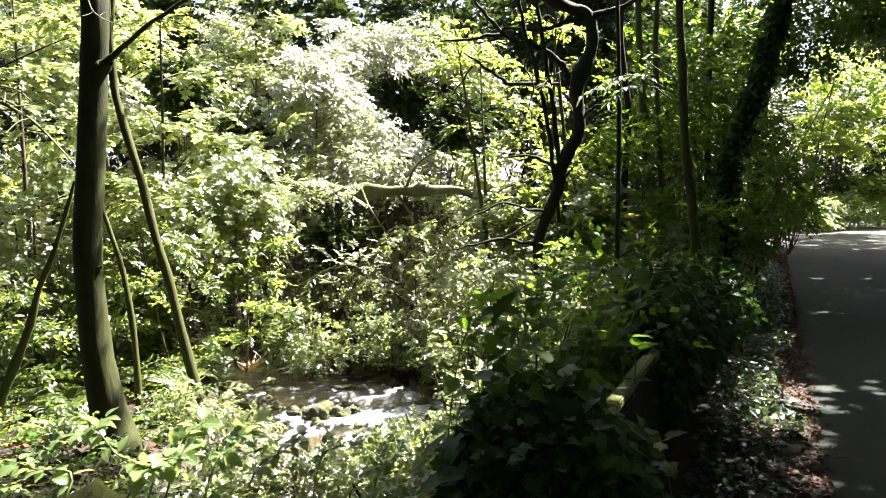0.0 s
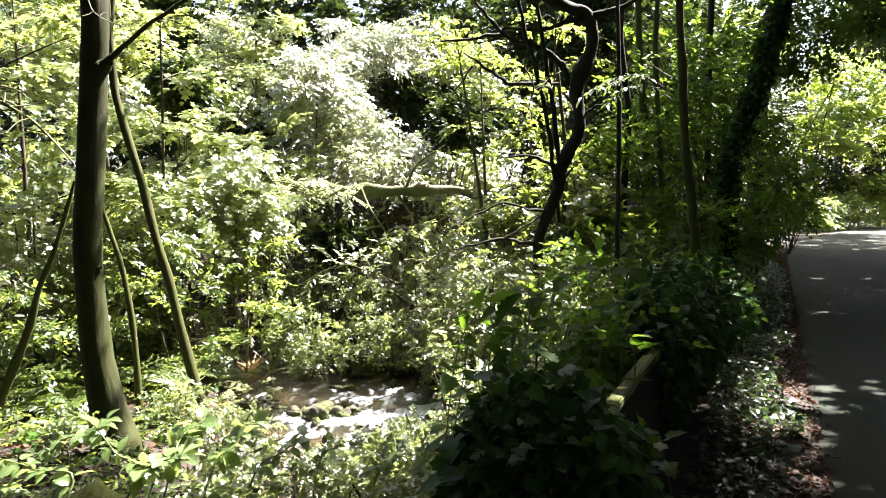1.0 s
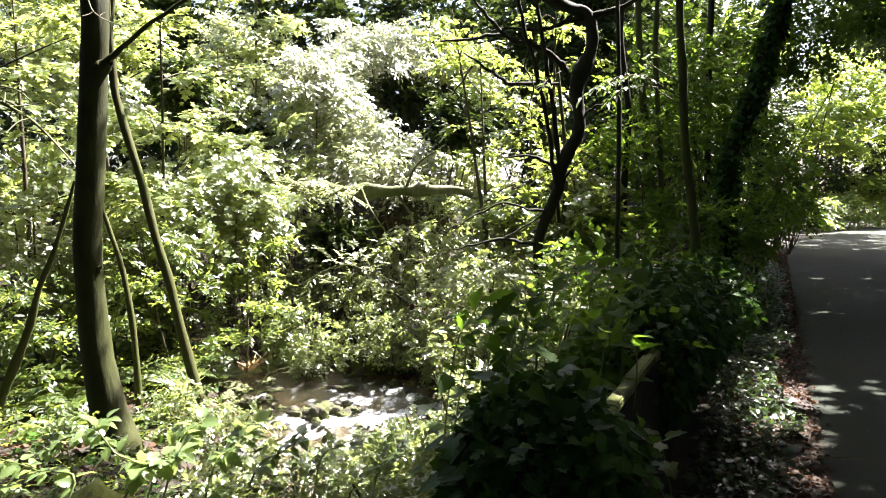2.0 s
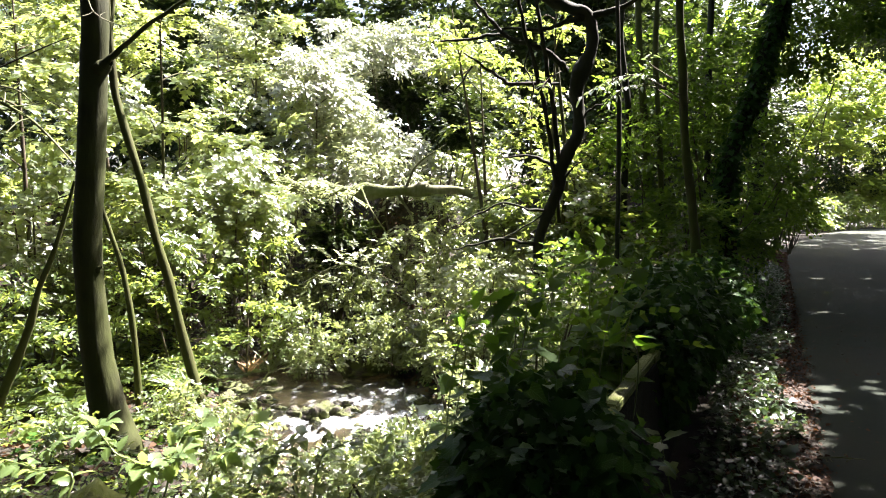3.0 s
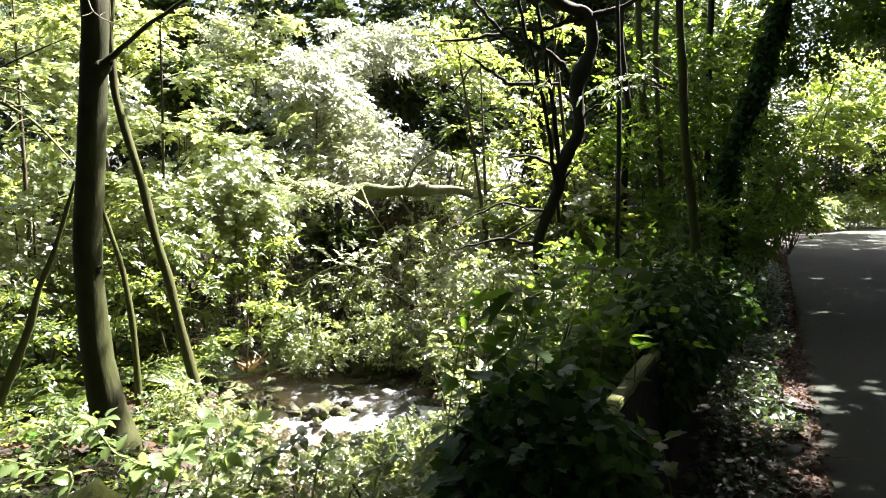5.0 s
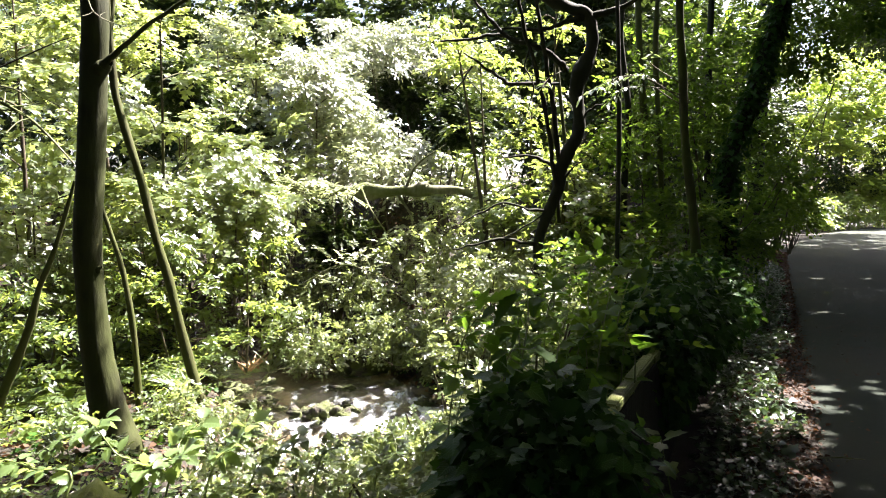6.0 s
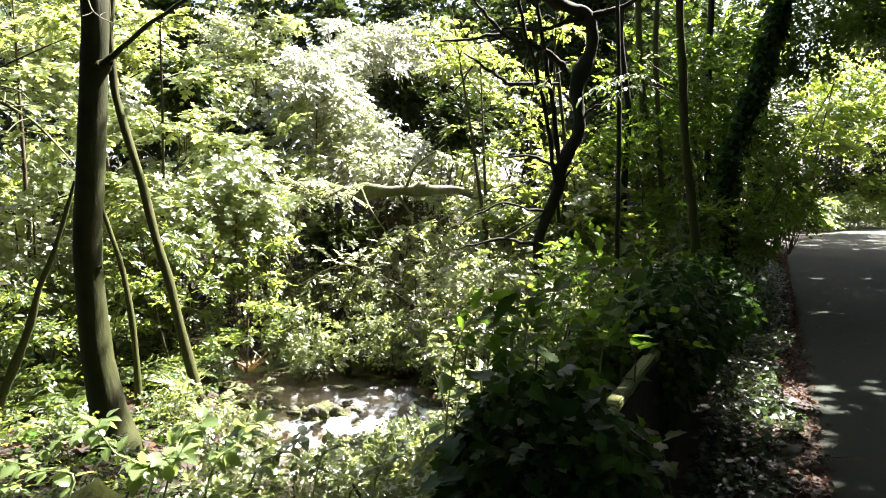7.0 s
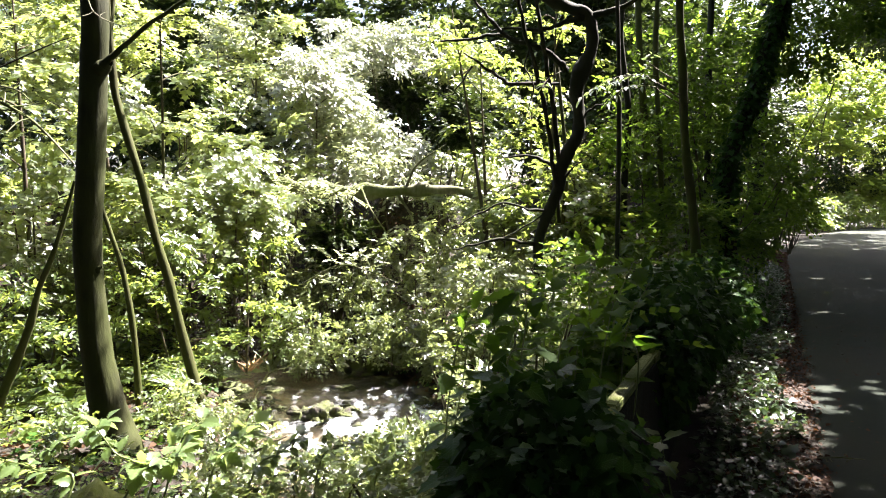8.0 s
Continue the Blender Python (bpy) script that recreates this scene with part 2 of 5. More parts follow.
RHOMB = (np.array([(0, 0, 0), (0.36, 0.45, 0.06), (0, 1, -0.12), (-0.36, 0.45, 0.06)]), np.array([(0, 1, 2), (0, 2, 3)]))
SLIM = (np.array([(0, 0, 0), (0.24, 0.45, 0.04), (0, 1, -0.12), (-0.24, 0.45, 0.04)]), np.array([(0, 1, 2), (0, 2, 3)]))
MAPLE = fan([(0, 0), (0.42, 0.05), (0.34, 0.3), (0.62, 0.62), (0.24, 0.62), (0, 1.0)], 0.12)
MAPLE_SMALL = fan([(0, 0), (0.55, 0.42), (0.22, 0.6), (0, 1.0)], 0.14)
IVY_LEAF = fan([(0, 0.08), (0.28, -0.06), (0.5, 0.2), (0.3, 0.42), (0.32, 0.66), (0.14, 0.74), (0, 1.0)], 0.15)
SMALL_IVY = fan([(0, 0.05), (0.42, 0.1), (0.3, 0.5), (0, 1.0)], 0.2)
TOOTHED = outline([0.12, 0.26, 0.19, 0.35, 0.26, 0.39, 0.28, 0.36, 0.23, 0.28, 0.13, 0.15], 0.16, 0.24)
BLADE = outline([0.05, 0.06, 0.045, 0.02], 0.2, 0.35)


def unit(v):
    return v / (np.linalg.norm(v, axis=-1, keepdims=True) + 1e-9)


def leaves(shape, pos, axis, up, size):
    """Vertices and triangles of one leaf at each place, along its axis, with its face towards up."""
    tv, tf = shape
    axis = unit(axis)
    side = unit(np.cross(axis, up))
    nrm = np.cross(side, axis)
    v = pos[:, None] + size[:, None, None] * (tv[None, :, :1] * side[:, None] + tv[None, :, 1:2] * axis[:, None] + tv[None, :, 2:] * nrm[:, None])
    f = (np.arange(len(pos)) * len(tv))[:, None, None] + tf[None]
    return v.reshape(-1, 3), f.reshape(-1, 3)


def sprays(shape, pos, out, per, length, size, flat=0.75, pinnate=True, face=(0, 0, 1)):
    """Leaves in flat sprays: at each place a twig along out, with leaves in pairs on both sides and one at its tip."""
    n = len(pos)
    t = unit(out)
    up = unit(np.array(face, float) + (1 - flat) * rng.normal(size=(n, 3)) * 1.2)
    side = unit(np.cross(t, up))
    s = (np.arange(per) // 2 + 1) / ((per + 1) // 2)
    sgn = np.where(np.arange(per) % 2 == 0, 1.0, -1.0)
    last = np.arange(per) == per - 1
    along = np.where(last, 1.0, s * 0.95)
    ln = length * (0.7 + 0.6 * rng.random(n))
    p = pos[:, None] + (ln[:, None] * along[None])[..., None] * t[:, None]
    p[:, :, 2] -= (ln[:, None] * along[None] ** 2) * 0.25
    fwd = np.where(last, 1.0, 0.45 if pinnate else 0.8)
    ax = fwd[None, :, None] * t[:, None] + (np.where(last, 0.0, sgn) * 0.8)[None, :, None] * side[:, None]
    ax = ax + 0.22 * rng.normal(size=ax.shape)
    ax[..., 2] -= 0.15
    nu = np.repeat(up[:, None], per, 1) + 0.24 * rng.normal(size=ax.shape)
    sz = size * (0.65 + 0.6 * rng.random((n, per)))
    return leaves(shape, p.reshape(-1, 3), ax.reshape(-1, 3), nu.reshape(-1, 3), sz.ravel())


def merge(parts):
    vs, fs, k = [], [], 0
    for v, f in parts:
        vs.append(v)
        fs.append(f + k)
        k += len(v)
    return np.vstack(vs), np.vstack(fs)


def clumps(centre, radii, n, gap=0.35, shell=0.6, grain=1.0):
    """n places in an ellipsoid, denser towards its outside, drawn together into clumps with gaps between them."""
    c, r = np.asarray(centre, float), np.asarray(radii, float)
    k = max(5, int(9 * grain))
    hub = unit(rng.normal(size=(k * 3, 3))) * (rng.random((k * 3, 1)) ** 0.45)
    pick = rng.integers(0, len(hub), n)
    d = hub[pick] + rng.normal(size=(n, 3)) * np.array([0.24, 0.24, 0.11]) * (1.2 - gap)
    over = np.linalg.norm(d, axis=1) > 1.12
    d[over] *= 0.9 / np.linalg.norm(d[over], axis=1, keepdims=True)
    return c + d * r, unit(d * np.array([1, 1, 0.5]) + 0.5 * rng.normal(size=(n, 3)))


KINDS = {  # outline, leaves on a spray, spray length, leaf length, pinnate, flatness
    "sycamore": (MAPLE, 5, 0.22, 0.125, False, 0.93),
    "maple": (MAPLE_SMALL, 5, 0.24, 0.13, False, 0.9),
    "hazel": (RHOMB, 7, 0.20, 0.10, False, 0.85),
    "ash": (SLIM, 11, 0.24, 0.085, True, 0.85),
    "thorn": (RHOMB, 9, 0.16, 0.05, False, 0.55),
    "elder": (SLIM, 7, 0.20, 0.11, True, 0.7),
    "wood": (RHOMB, 7, 0.22, 0.085, False, 0.7),
    "far": (RHOMB, 9, 0.42, 0.17, False, 0.7),
}


# ---- the ground ----
EDGE, ALONG = (2.37, 4.03), (0.443, 0.896)
STREAM = np.array([(-4.6, 15.0), (-3.4, 12.4), (-2.4, 10.8), (-1.75, 9.2), (-1.1, 7.6), (-0.8, 5.6), (-0.7, 3.6)])
WATER_Z = -1.0


def smooth(a, b, x):
    s = np.clip((x - a) / (b - a), 0, 1)
    return s * s * (3 - 2 * s)


def ripple(x, y, s):
    return np.sin(x * s + 1.3 * np.sin(y * s * 0.7)) * np.cos(y * s * 1.1 + np.sin(x * s * 0.6 + 2))


def stream_far(x, y):
    """Distance to the middle of the stream."""
    best = np.full(np.shape(x), 1e9)
    for (ax, ay), (bx, by) in zip(STREAM[:-1], STREAM[1:]):
        dx, dy = bx - ax, by - ay
        s = np.clip(((x - ax) * dx + (y - ay) * dy) / (dx * dx + dy * dy), 0, 1)
        best = np.minimum(best, np.hypot(x - ax - s * dx, y - ay - s * dy))
    return best


def ground_z(x, y):
    x, y = np.asarray(x, float), np.asarray(y, float)
    u = -((x - EDGE[0]) * ALONG[1] - (y - EDGE[1]) * ALONG[0])
    z = -0.07 + 0.055 * smooth(-0.15, 0.05, u) + 0.055 * smooth(0.0, 0.45, u) - 0.80 * smooth(1.0, 2.8, u) + 0.4 * smooth(5.8, 8.0, -u)
    start = 12.2 + 1.3 * np.maximum(x, 0) - 0.25 * np.maximum(-x, 0)
    hill = np.maximum(y - start, 0)
    z = z + np.where(u > 0, 9.0 * np.tanh(1.1 * hill * hill / (hill + 1.2) / 9.0), 0)
    near = smooth(0.2, 1.2, u)
    z = z + near * (0.10 * ripple(x, y, 1.1) + 0.05 * ripple(y, x, 2.7))
    d = stream_far(x, y)
    bank = -1.32 + 0.30 * smooth(0.6, 1.3, d) + 3.0 * smooth(1.25, 3.4, d) + 0.04 * ripple(x, y, 4)
    return np.where(u > 1.6, np.minimum(z, bank), z)


def axis_steps(lo, hi, step, reach):
    core = list(np.arange(lo, hi, step))
    out, s = [], step
    e = hi
    while e < reach:
        out.append(e)
        s *= 1.35
        e += s
    out.append(reach)
    pre, s, e = [], step, lo
    while e > -reach:
        s *= 1.35
        e -= s
        pre.append(max(e, -reach))
    return np.array(pre[::-1] + core + out)


def build_ground():
    xs, ys = axis_steps(-14, 16, 0.2, 900), axis_steps(-1, 26, 0.2, 900)
    gx, gy = np.meshgrid(xs, ys, indexing="ij")
    v = np.stack([gx, gy, ground_z(gx, gy)], -1).reshape(-1, 3)
    n, m = len(xs), len(ys)
    i, j = np.meshgrid(np.arange(n - 1), np.arange(m - 1), indexing="ij")
    f = np.stack([i * m + j, (i + 1) * m + j, (i + 1) * m + j + 1, i * m + j + 1], -1).reshape(-1, 4)
    me = mesh_np("ground", v, f, SOIL, True)
    me.materials.append(BED)
    mid = v[f].mean(1)
    wet = (stream_far(mid[:, 0], mid[:, 1]) < 1.35) & (mid[:, 2] < WATER_Z + 0.05)
    me.polygons.foreach_set("material_index", wet.astype(np.int32))
    return tagged(new("ground", me), "dark leaf-strewn woodland soil falling to a stream", "ground", kind="structure")


ROAD_LEFT = [(-3.7, -8.2), (0.6, 0.5), (2.37, 4.03), (5.2, 9.75), (8.6, 16.6), (12.1, 23.2), (16.2, 30.0), (22, 37.5), (31, 46), (48, 57)]


def build_road():
    line = curve_points([(x, y, 0) for x, y in ROAD_LEFT], 10)
    tang = unit(np.gradient(line, axis=0))
    nrm = np.stack([tang[:, 1], -tang[:, 0], 0 * tang[:, 0]], 1)
    off = np.concatenate([[-0.02, 0.0, 0.12, 0.3], np.linspace(0.7, 4.9, 9), [5.2, 5.22]])
    hgt = np.concatenate([[-0.10, -0.012, 0.0, 0.008], 0.008 + 0.03 * np.sin(np.linspace(0, np.pi, 9)), [0.0, -0.1]])
    wob = np.convolve(rng.normal(size=len(line)), [0.25, 0.5, 0.25], "same") * 0.03
    v = line[:, None] + nrm[:, None] * (off[None, :, None] + (off[None, :, None] < 0.2) * wob[:, None, None])
    v[:, :, 2] = hgt[None]
    n, m = len(line), len(off)
    i, j = np.meshgrid(np.arange(n - 1), np.arange(m - 1), indexing="ij")
    f = np.stack([i * m + j, i * m + j + 1, (i + 1) * m + j + 1, (i + 1) * m + j], -1).reshape(-1, 4)
    return tagged(new("road", mesh_np("road", v.reshape(-1, 3), f, ASPHALT, True)), "narrow grey asphalt lane in dappled shade", "road", kind="structure")


def build_water():
    xs, ys = np.arange(-6.5, 1.2, 0.06), np.arange(1.8, 16.5, 0.06)
    gx, gy = np.meshgrid(xs, ys, indexing="ij")
    z = 0.012 * ripple(gx, gy * 0.6, 7) + 0.007 * ripple(gy, gx, 15) + 0.004 * ripple(gx + gy, gy, 29)
    v = np.stack([gx, gy, z], -1).reshape(-1, 3)
    n, m = len(xs), len(ys)
    i, j = np.meshgrid(np.arange(n - 1), np.arange(m - 1), indexing="ij")
    f = np.stack([i * m + j, (i + 1) * m + j, (i + 1) * m + j + 1, i * m + j + 1], -1).reshape(-1, 4)
    ob = new("water", mesh_np("water", v, f, WATER, True))
    ob.location = (0, 0, WATER_Z)
    return tagged(ob, "shallow clear stream water with bright ripples", "water", kind="structure")


build_ground()
build_road()
stream_water = build_water()


# ---- trees and bushes ----
def floor_at(x, y):
    return float(ground_z(x, y))


def foliage(parent, kind, mat, centre, radii, n, gap=0.35, grain=1.0, name="foliage", size=1.0, face=(0, 0, 1)):
    shape, per, ln, sz, pin, flat = KINDS[kind]
    c, o = clumps(centre, radii, n, gap, grain=grain)
    low = ground_z(c[:, 0], c[:, 1]) + 0.05
    c[:, 2] = np.maximum(c[:, 2], low)
    v, f = sprays(shape, c, o, per, ln * size, sz * size, flat, pin, face)
    ob = new(name, mesh_np(name, v, f, mat))
    ob["kind"] = "stuff"
    return under(ob, parent)


def bush(kind, mat, centre, radii, n, label, category="bush", stems=4, gap=0.35, grain=1.0, lean=0.5, size=1.0, bark=None, face=(0, 0, 1)):
    """A bush: thin stems from one foot on the ground that fork up into its leaves."""
    cx, cy, cz = centre
    fx, fy = cx + lean * rng.normal() * 0.4, cy + 0.2 + lean * abs(rng.normal()) * 0.3
    foot = (fx, fy, floor_at(fx, fy) - 0.05)
    root = empty("bush" if category == "bush" else category.replace(" ", "_"), foot, label=label, category=category)
    for i in range(stems):
        d = rng.normal(size=3) * np.array([0.55, 0.55, 0.4])
        tip = np.array(centre) + d * np.array(radii)
        mid = 0.5 * (np.array(foot) + tip) + rng.normal(size=3) * 0.12 * radii[0]
        r = 0.012 + 0.008 * rng.random()
        limb("stem", [np.array(foot) + rng.normal(size=3) * [0.06, 0.06, 0], mid, tip], [r * 1.4, r, r * 0.35], bark or TWIG, root, 5, 5)
    foliage(root, kind, mat, centre, radii, n, gap, grain, size=size, face=face)
    return root


def tree(name, trunk, radii, bark, label, branches=(), shade_crowns=(), sides=14, rough=0.06, category="tree", kind="wood", mat=None, jag=0.003):
    foot = trunk[0]
    root = empty(name, (foot[0], foot[1], floor_at(foot[0], foot[1])), label=label, category=category)
    first = np.array(foot) - [0, 0, 0.25]
    limb("trunk", [tuple(first)] + list(trunk), [radii[0] * 1.25] + list(radii), bark, root, sides, 6, rough)
    for pts, rr in branches:
        line = curve_points(pts, 3)
        line[1:-1] += rng.normal(size=(len(line) - 2, 3)) * jag
        limb("branch", line, rr, bark, root, 7, 3, rough)
    # crowns above the view, placed for the shade they cast
    for centre, rad, n in shade_crowns:
        foliage(root, kind, mat or DARK_LEAF, centre, rad, n, 0.25, 3.0, name="crown", size=1.35 if kind == "far" else 1.0)
    return root


# The smooth green trunk by the stream.
tree("alder_tree",
     [(-2.97, 6, -0.67), (-3.04, 6, -0.36), (-3.13, 6, 0.17), (-3.18, 6, 0.79), (-3.19, 6, 1.3), (-3.14, 6, 1.9), (-3.08, 6, 2.79), (-3.06, 6, 3.57), (-3.3, 6.2, 5.6), (-3.4, 6.6, 8.0)],
     [0.21, 0.165, 0.135, 0.122, 0.12, 0.12, 0.115, 0.112, 0.10, 0.06], BARK_GREEN,
     "tall slender tree with smooth mossy green-grey bark",
     [([(-2.96, 5.95, 2.82), (-2.78, 5.9, 2.94), (-2.47, 5.8, 3.13), (-2.06, 5.7, 3.33), (-1.54, 5.6, 3.58)], [0.034, 0.022, 0.018, 0.015, 0.01]),
      ([(-3.08, 6, 2.74), (-2.99, 5.95, 2.78), (-2.91, 5.92, 2.83)], [0.09, 0.075, 0.045]), ([(-3.19, 6, 0.97), (-3.1, 5.96, 1), (-3.05, 5.95, 1.03)], [0.05, 0.035, 0.012])],
     # unseen crowns added to block the sky over the stream
     [((-4.8, 6.4, 8.6), (3.0, 3.0, 1.4), 1000), ((-1.7, 4.9, 8.8), (2.3, 2.3, 1.2), 650), ((-2.6, 2.6, 8.8), (2.2, 2.2, 1.2), 600)], sides=20, rough=0.03, kind="far")
tree("leaning_sapling",
     [(-2.69, 7.4, -0.68), (-2.76, 7.4, -0.49), (-2.92, 7.4, 0.15), (-3.04, 7.4, 0.72), (-3.18, 7.4, 1.23), (-3.32, 7.4, 1.85), (-3.46, 7.4, 2.34), (-3.57, 7.4, 2.77), (-3.6, 7.4, 3.13), (-3.63, 7.4, 3.74), (-3.67, 7.4, 4.27)],
     [0.062, 0.058, 0.054, 0.05, 0.048, 0.045, 0.044, 0.042, 0.04, 0.035, 0.03], BARK_POLE, "leaning thin sapling with olive-brown bark",
     # bough and unseen crown added to shade the left bank
     [([(-3.61, 7.4, 3.44), (-3.4, 7.8, 5.4), (-2.4, 9.4, 6.2), (-1.6, 10.3, 6.7)], [0.03, 0.025, 0.018, 0.01])], [((-1.6, 10.4, 7.0), (1.8, 1.6, 0.7), 170)], sides=10)
tree("thin_sapling",
     [(-3.6, 7.8, -1.08), (-3.61, 7.8, -0.6), (-3.64, 7.8, 0.01), (-3.7, 7.8, 0.54), (-3.78, 7.8, 0.94), (-3.88, 7.8, 1.27), (-3.97, 7.8, 1.57)],
     [0.045, 0.042, 0.036, 0.034, 0.03, 0.026, 0.02], BARK_POLE, "thin bent sapling beside the stream", sides=8)
tree("thin_sapling",
     [(-4.72, 6.9, -0.65), (-4.57, 6.9, -0.29), (-4.42, 6.9, 0.04), (-4.29, 6.9, 0.37), (-4.19, 6.9, 0.72), (-4.03, 6.9, 1.08), (-3.87, 6.9, 1.54), (-3.78, 6.9, 1.83)],
     [0.06, 0.05, 0.045, 0.04, 0.03, 0.025, 0.02, 0.015], BARK_POLE, "thin slanting sapling on the bank", sides=8)

# The crooked dark tree in the middle.
tree("crooked_tree",
     [(1.2, 8, -0.73), (1.2, 8, 0.24), (1.14, 8, 0.99), (1.17, 8, 1.25), (1.27, 8, 1.52), (1.37, 8, 1.77), (1.4, 8, 2.0), (1.49, 8, 2.22), (1.59, 8, 2.4), (1.61, 8, 2.67), (1.57, 8, 2.9), (1.62, 8, 3.13), (1.73, 8, 3.36), (1.75, 8, 3.58), (1.69, 8, 3.78), (1.49, 8, 3.88), (1.26, 8, 3.97), (0.96, 8, 4.17)],
     [0.065, 0.061, 0.061, 0.061, 0.068, 0.072, 0.076, 0.079, 0.072, 0.068, 0.076, 0.108, 0.072, 0.068, 0.079, 0.072, 0.065, 0.05], BARK_DARK, "crooked dark-barked tree with spreading thin boughs",
     [([(1.38, 8.0, 2.1), (1.33, 7.95, 2.46), (1.28, 7.9, 2.78), (1.21, 7.85, 3.1), (1.15, 7.8, 3.41), (1.1, 7.75, 3.65), (1.05, 7.7, 3.95)], [0.035, 0.03, 0.028, 0.027, 0.026, 0.024, 0.02]),
      ([(1.39, 8.0, 1.37), (1.32, 7.95, 1.93), (1.24, 7.9, 2.43), (1.15, 7.85, 2.84), (1.04, 7.8, 3.22), (0.9, 7.75, 3.65), (0.85, 7.7, 3.95)], [0.026, 0.026, 0.026, 0.025, 0.024, 0.022, 0.02]),
      ([(1.45, 8.0, 3.16), (1.36, 7.95, 3.25), (1.19, 7.9, 3.37), (1.02, 7.85, 3.42), (0.78, 7.8, 3.47), (0.67, 7.75, 3.53), (0.55, 7.7, 3.65), (0.4, 7.65, 3.78), (0.32, 7.6, 3.9)], [0.05, 0.04, 0.034, 0.03, 0.026, 0.024, 0.022, 0.018, 0.014]),
      ([(0.8, 8.0, 3.52), (0.63, 7.95, 3.57), (0.43, 7.9, 3.52), (0.1, 7.85, 3.47), (-0.03, 7.8, 3.45)], [0.024, 0.022, 0.018, 0.014, 0.01]),
      ([(1.37, 8.0, 3.01), (1.1, 7.95, 3.0), (0.8, 7.9, 2.99), (0.63, 7.85, 3.06), (0.43, 7.8, 3.2), (0.23, 7.75, 3.31)], [0.014, 0.022, 0.022, 0.02, 0.016, 0.008]),
      ([(1.73, 8.0, 3.78), (1.49, 7.95, 3.73), (1.28, 7.9, 3.64), (1.08, 7.85, 3.59), (0.75, 7.8, 3.6), (0.55, 7.75, 3.55)], [0.05, 0.03, 0.024, 0.02, 0.014, 0.008]),
      ([(1.75, 8.0, 3.78), (1.94, 7.95, 3.83), (2.13, 7.9, 3.89), (2.27, 7.85, 3.99)], [0.05, 0.035, 0.03, 0.025]),
      ([(1.38, 8.0, 2.0), (1.17, 7.95, 2.11), (0.97, 7.9, 2.15), (0.63, 7.85, 2.13)], [0.03, 0.02, 0.014, 0.007]),
      ([(1.27, 8.0, 1.52), (1.01, 7.95, 1.53), (0.71, 7.9, 1.6), (0.4, 7.85, 1.47), (0.2, 7.8, 1.34)], [0.024, 0.015, 0.014, 0.01, 0.005]),
      ([(1.14, 8.0, 1.1), (0.91, 7.95, 1.15), (0.67, 7.9, 1.18), (0.37, 7.85, 1.12), (0.11, 7.8, 1.07)], [0.024, 0.02, 0.018, 0.013, 0.008]),
      ([(1.29, 8.0, 1.52), (0.98, 7.95, 1.33), (0.69, 7.9, 1.18)], [0.01, 0.01, 0.008]),
      ([(1.03, 8.0, 3.44), (0.96, 7.95, 3.18), (1.05, 7.9, 2.98), (0.99, 7.85, 2.68)], [0.011, 0.009, 0.008, 0.005]),
      ([(0.34, 8.0, 3.21), (0.24, 7.95, 3.05), (0.11, 7.9, 2.88), (0.0, 7.85, 2.83)], [0.01, 0.009, 0.007, 0.004]),
      ([(1.61, 8.0, 2.57), (1.76, 7.95, 2.73), (1.88, 7.9, 2.77), (2.0, 7.85, 2.97)], [0.017, 0.012, 0.009, 0.005]),
      ([(1.35, 8.0, 1.77), (1.51, 7.95, 2.0), (1.66, 7.9, 2.1)], [0.02, 0.012, 0.006])],
     # unseen crowns set along the sun's rays to darken bank and trunk
     [((5.4, 11.0, 7.2), (1.5, 1.5, 1.0), 400), ((1.3, 8.0, 7.2), (1.1, 0.9, 0.6), 420), ((1.1, 6.7, 7.2), (0.75, 0.5, 0.35), 220), ((0.0, 7.9, 7.2), (0.6, 0.5, 0.3), 190), ((1.6, 7.3, 8.3), (1.0, 0.6, 0.4), 480)], rough=0.12, jag=0.006)

# Poles and the ivy-clad tree along the lane.
rng = np.random.default_rng(25)
tree("pole_tree",
     [(2.7, 7, 0.65), (2.65, 7, 1.13), (2.59, 7, 1.66), (2.51, 7, 2.24), (2.47, 7, 2.94), (2.42, 7, 3.85), (2.55, 7.2, 6.5)],
     [0.056, 0.05, 0.046, 0.044, 0.043, 0.042, 0.04], BARK_POLE, "straight thin tree with olive bark beside the lane",
     # unseen crowns that shade ivy, weeds, wall and verge patch by patch
     shade_crowns=[((3.9, 4.1, 7.2), (1.3, 0.85, 0.8), 330), ((8.5, 7.0, 7.6), (1.7, 1.9, 1.2), 400), ((6.9, 6.5, 7.4), (0.9, 0.9, 0.6), 180), ((5.6, 9.6, 7.2), (0.9, 0.7, 0.5), 110), ((4.6, 7.0, 7.2), (0.45, 0.7, 0.5), 170), ((3.0, 6.2, 7.2), (0.4, 0.35, 0.25), 55), ((4.35, 6.1, 7.2), (0.45, 0.45, 0.3), 85)], sides=12, kind="far")
rng = np.random.default_rng(27)
IVY_LINE = [(3.88, 9, 0.07), (3.84, 9, 1.07), (3.79, 9, 1.75), (3.82, 9, 2.17), (3.97, 9, 2.62), (4.13, 9, 3.1), (4.28, 9, 3.61), (4.42, 9, 4.05), (4.51, 9, 4.56)]
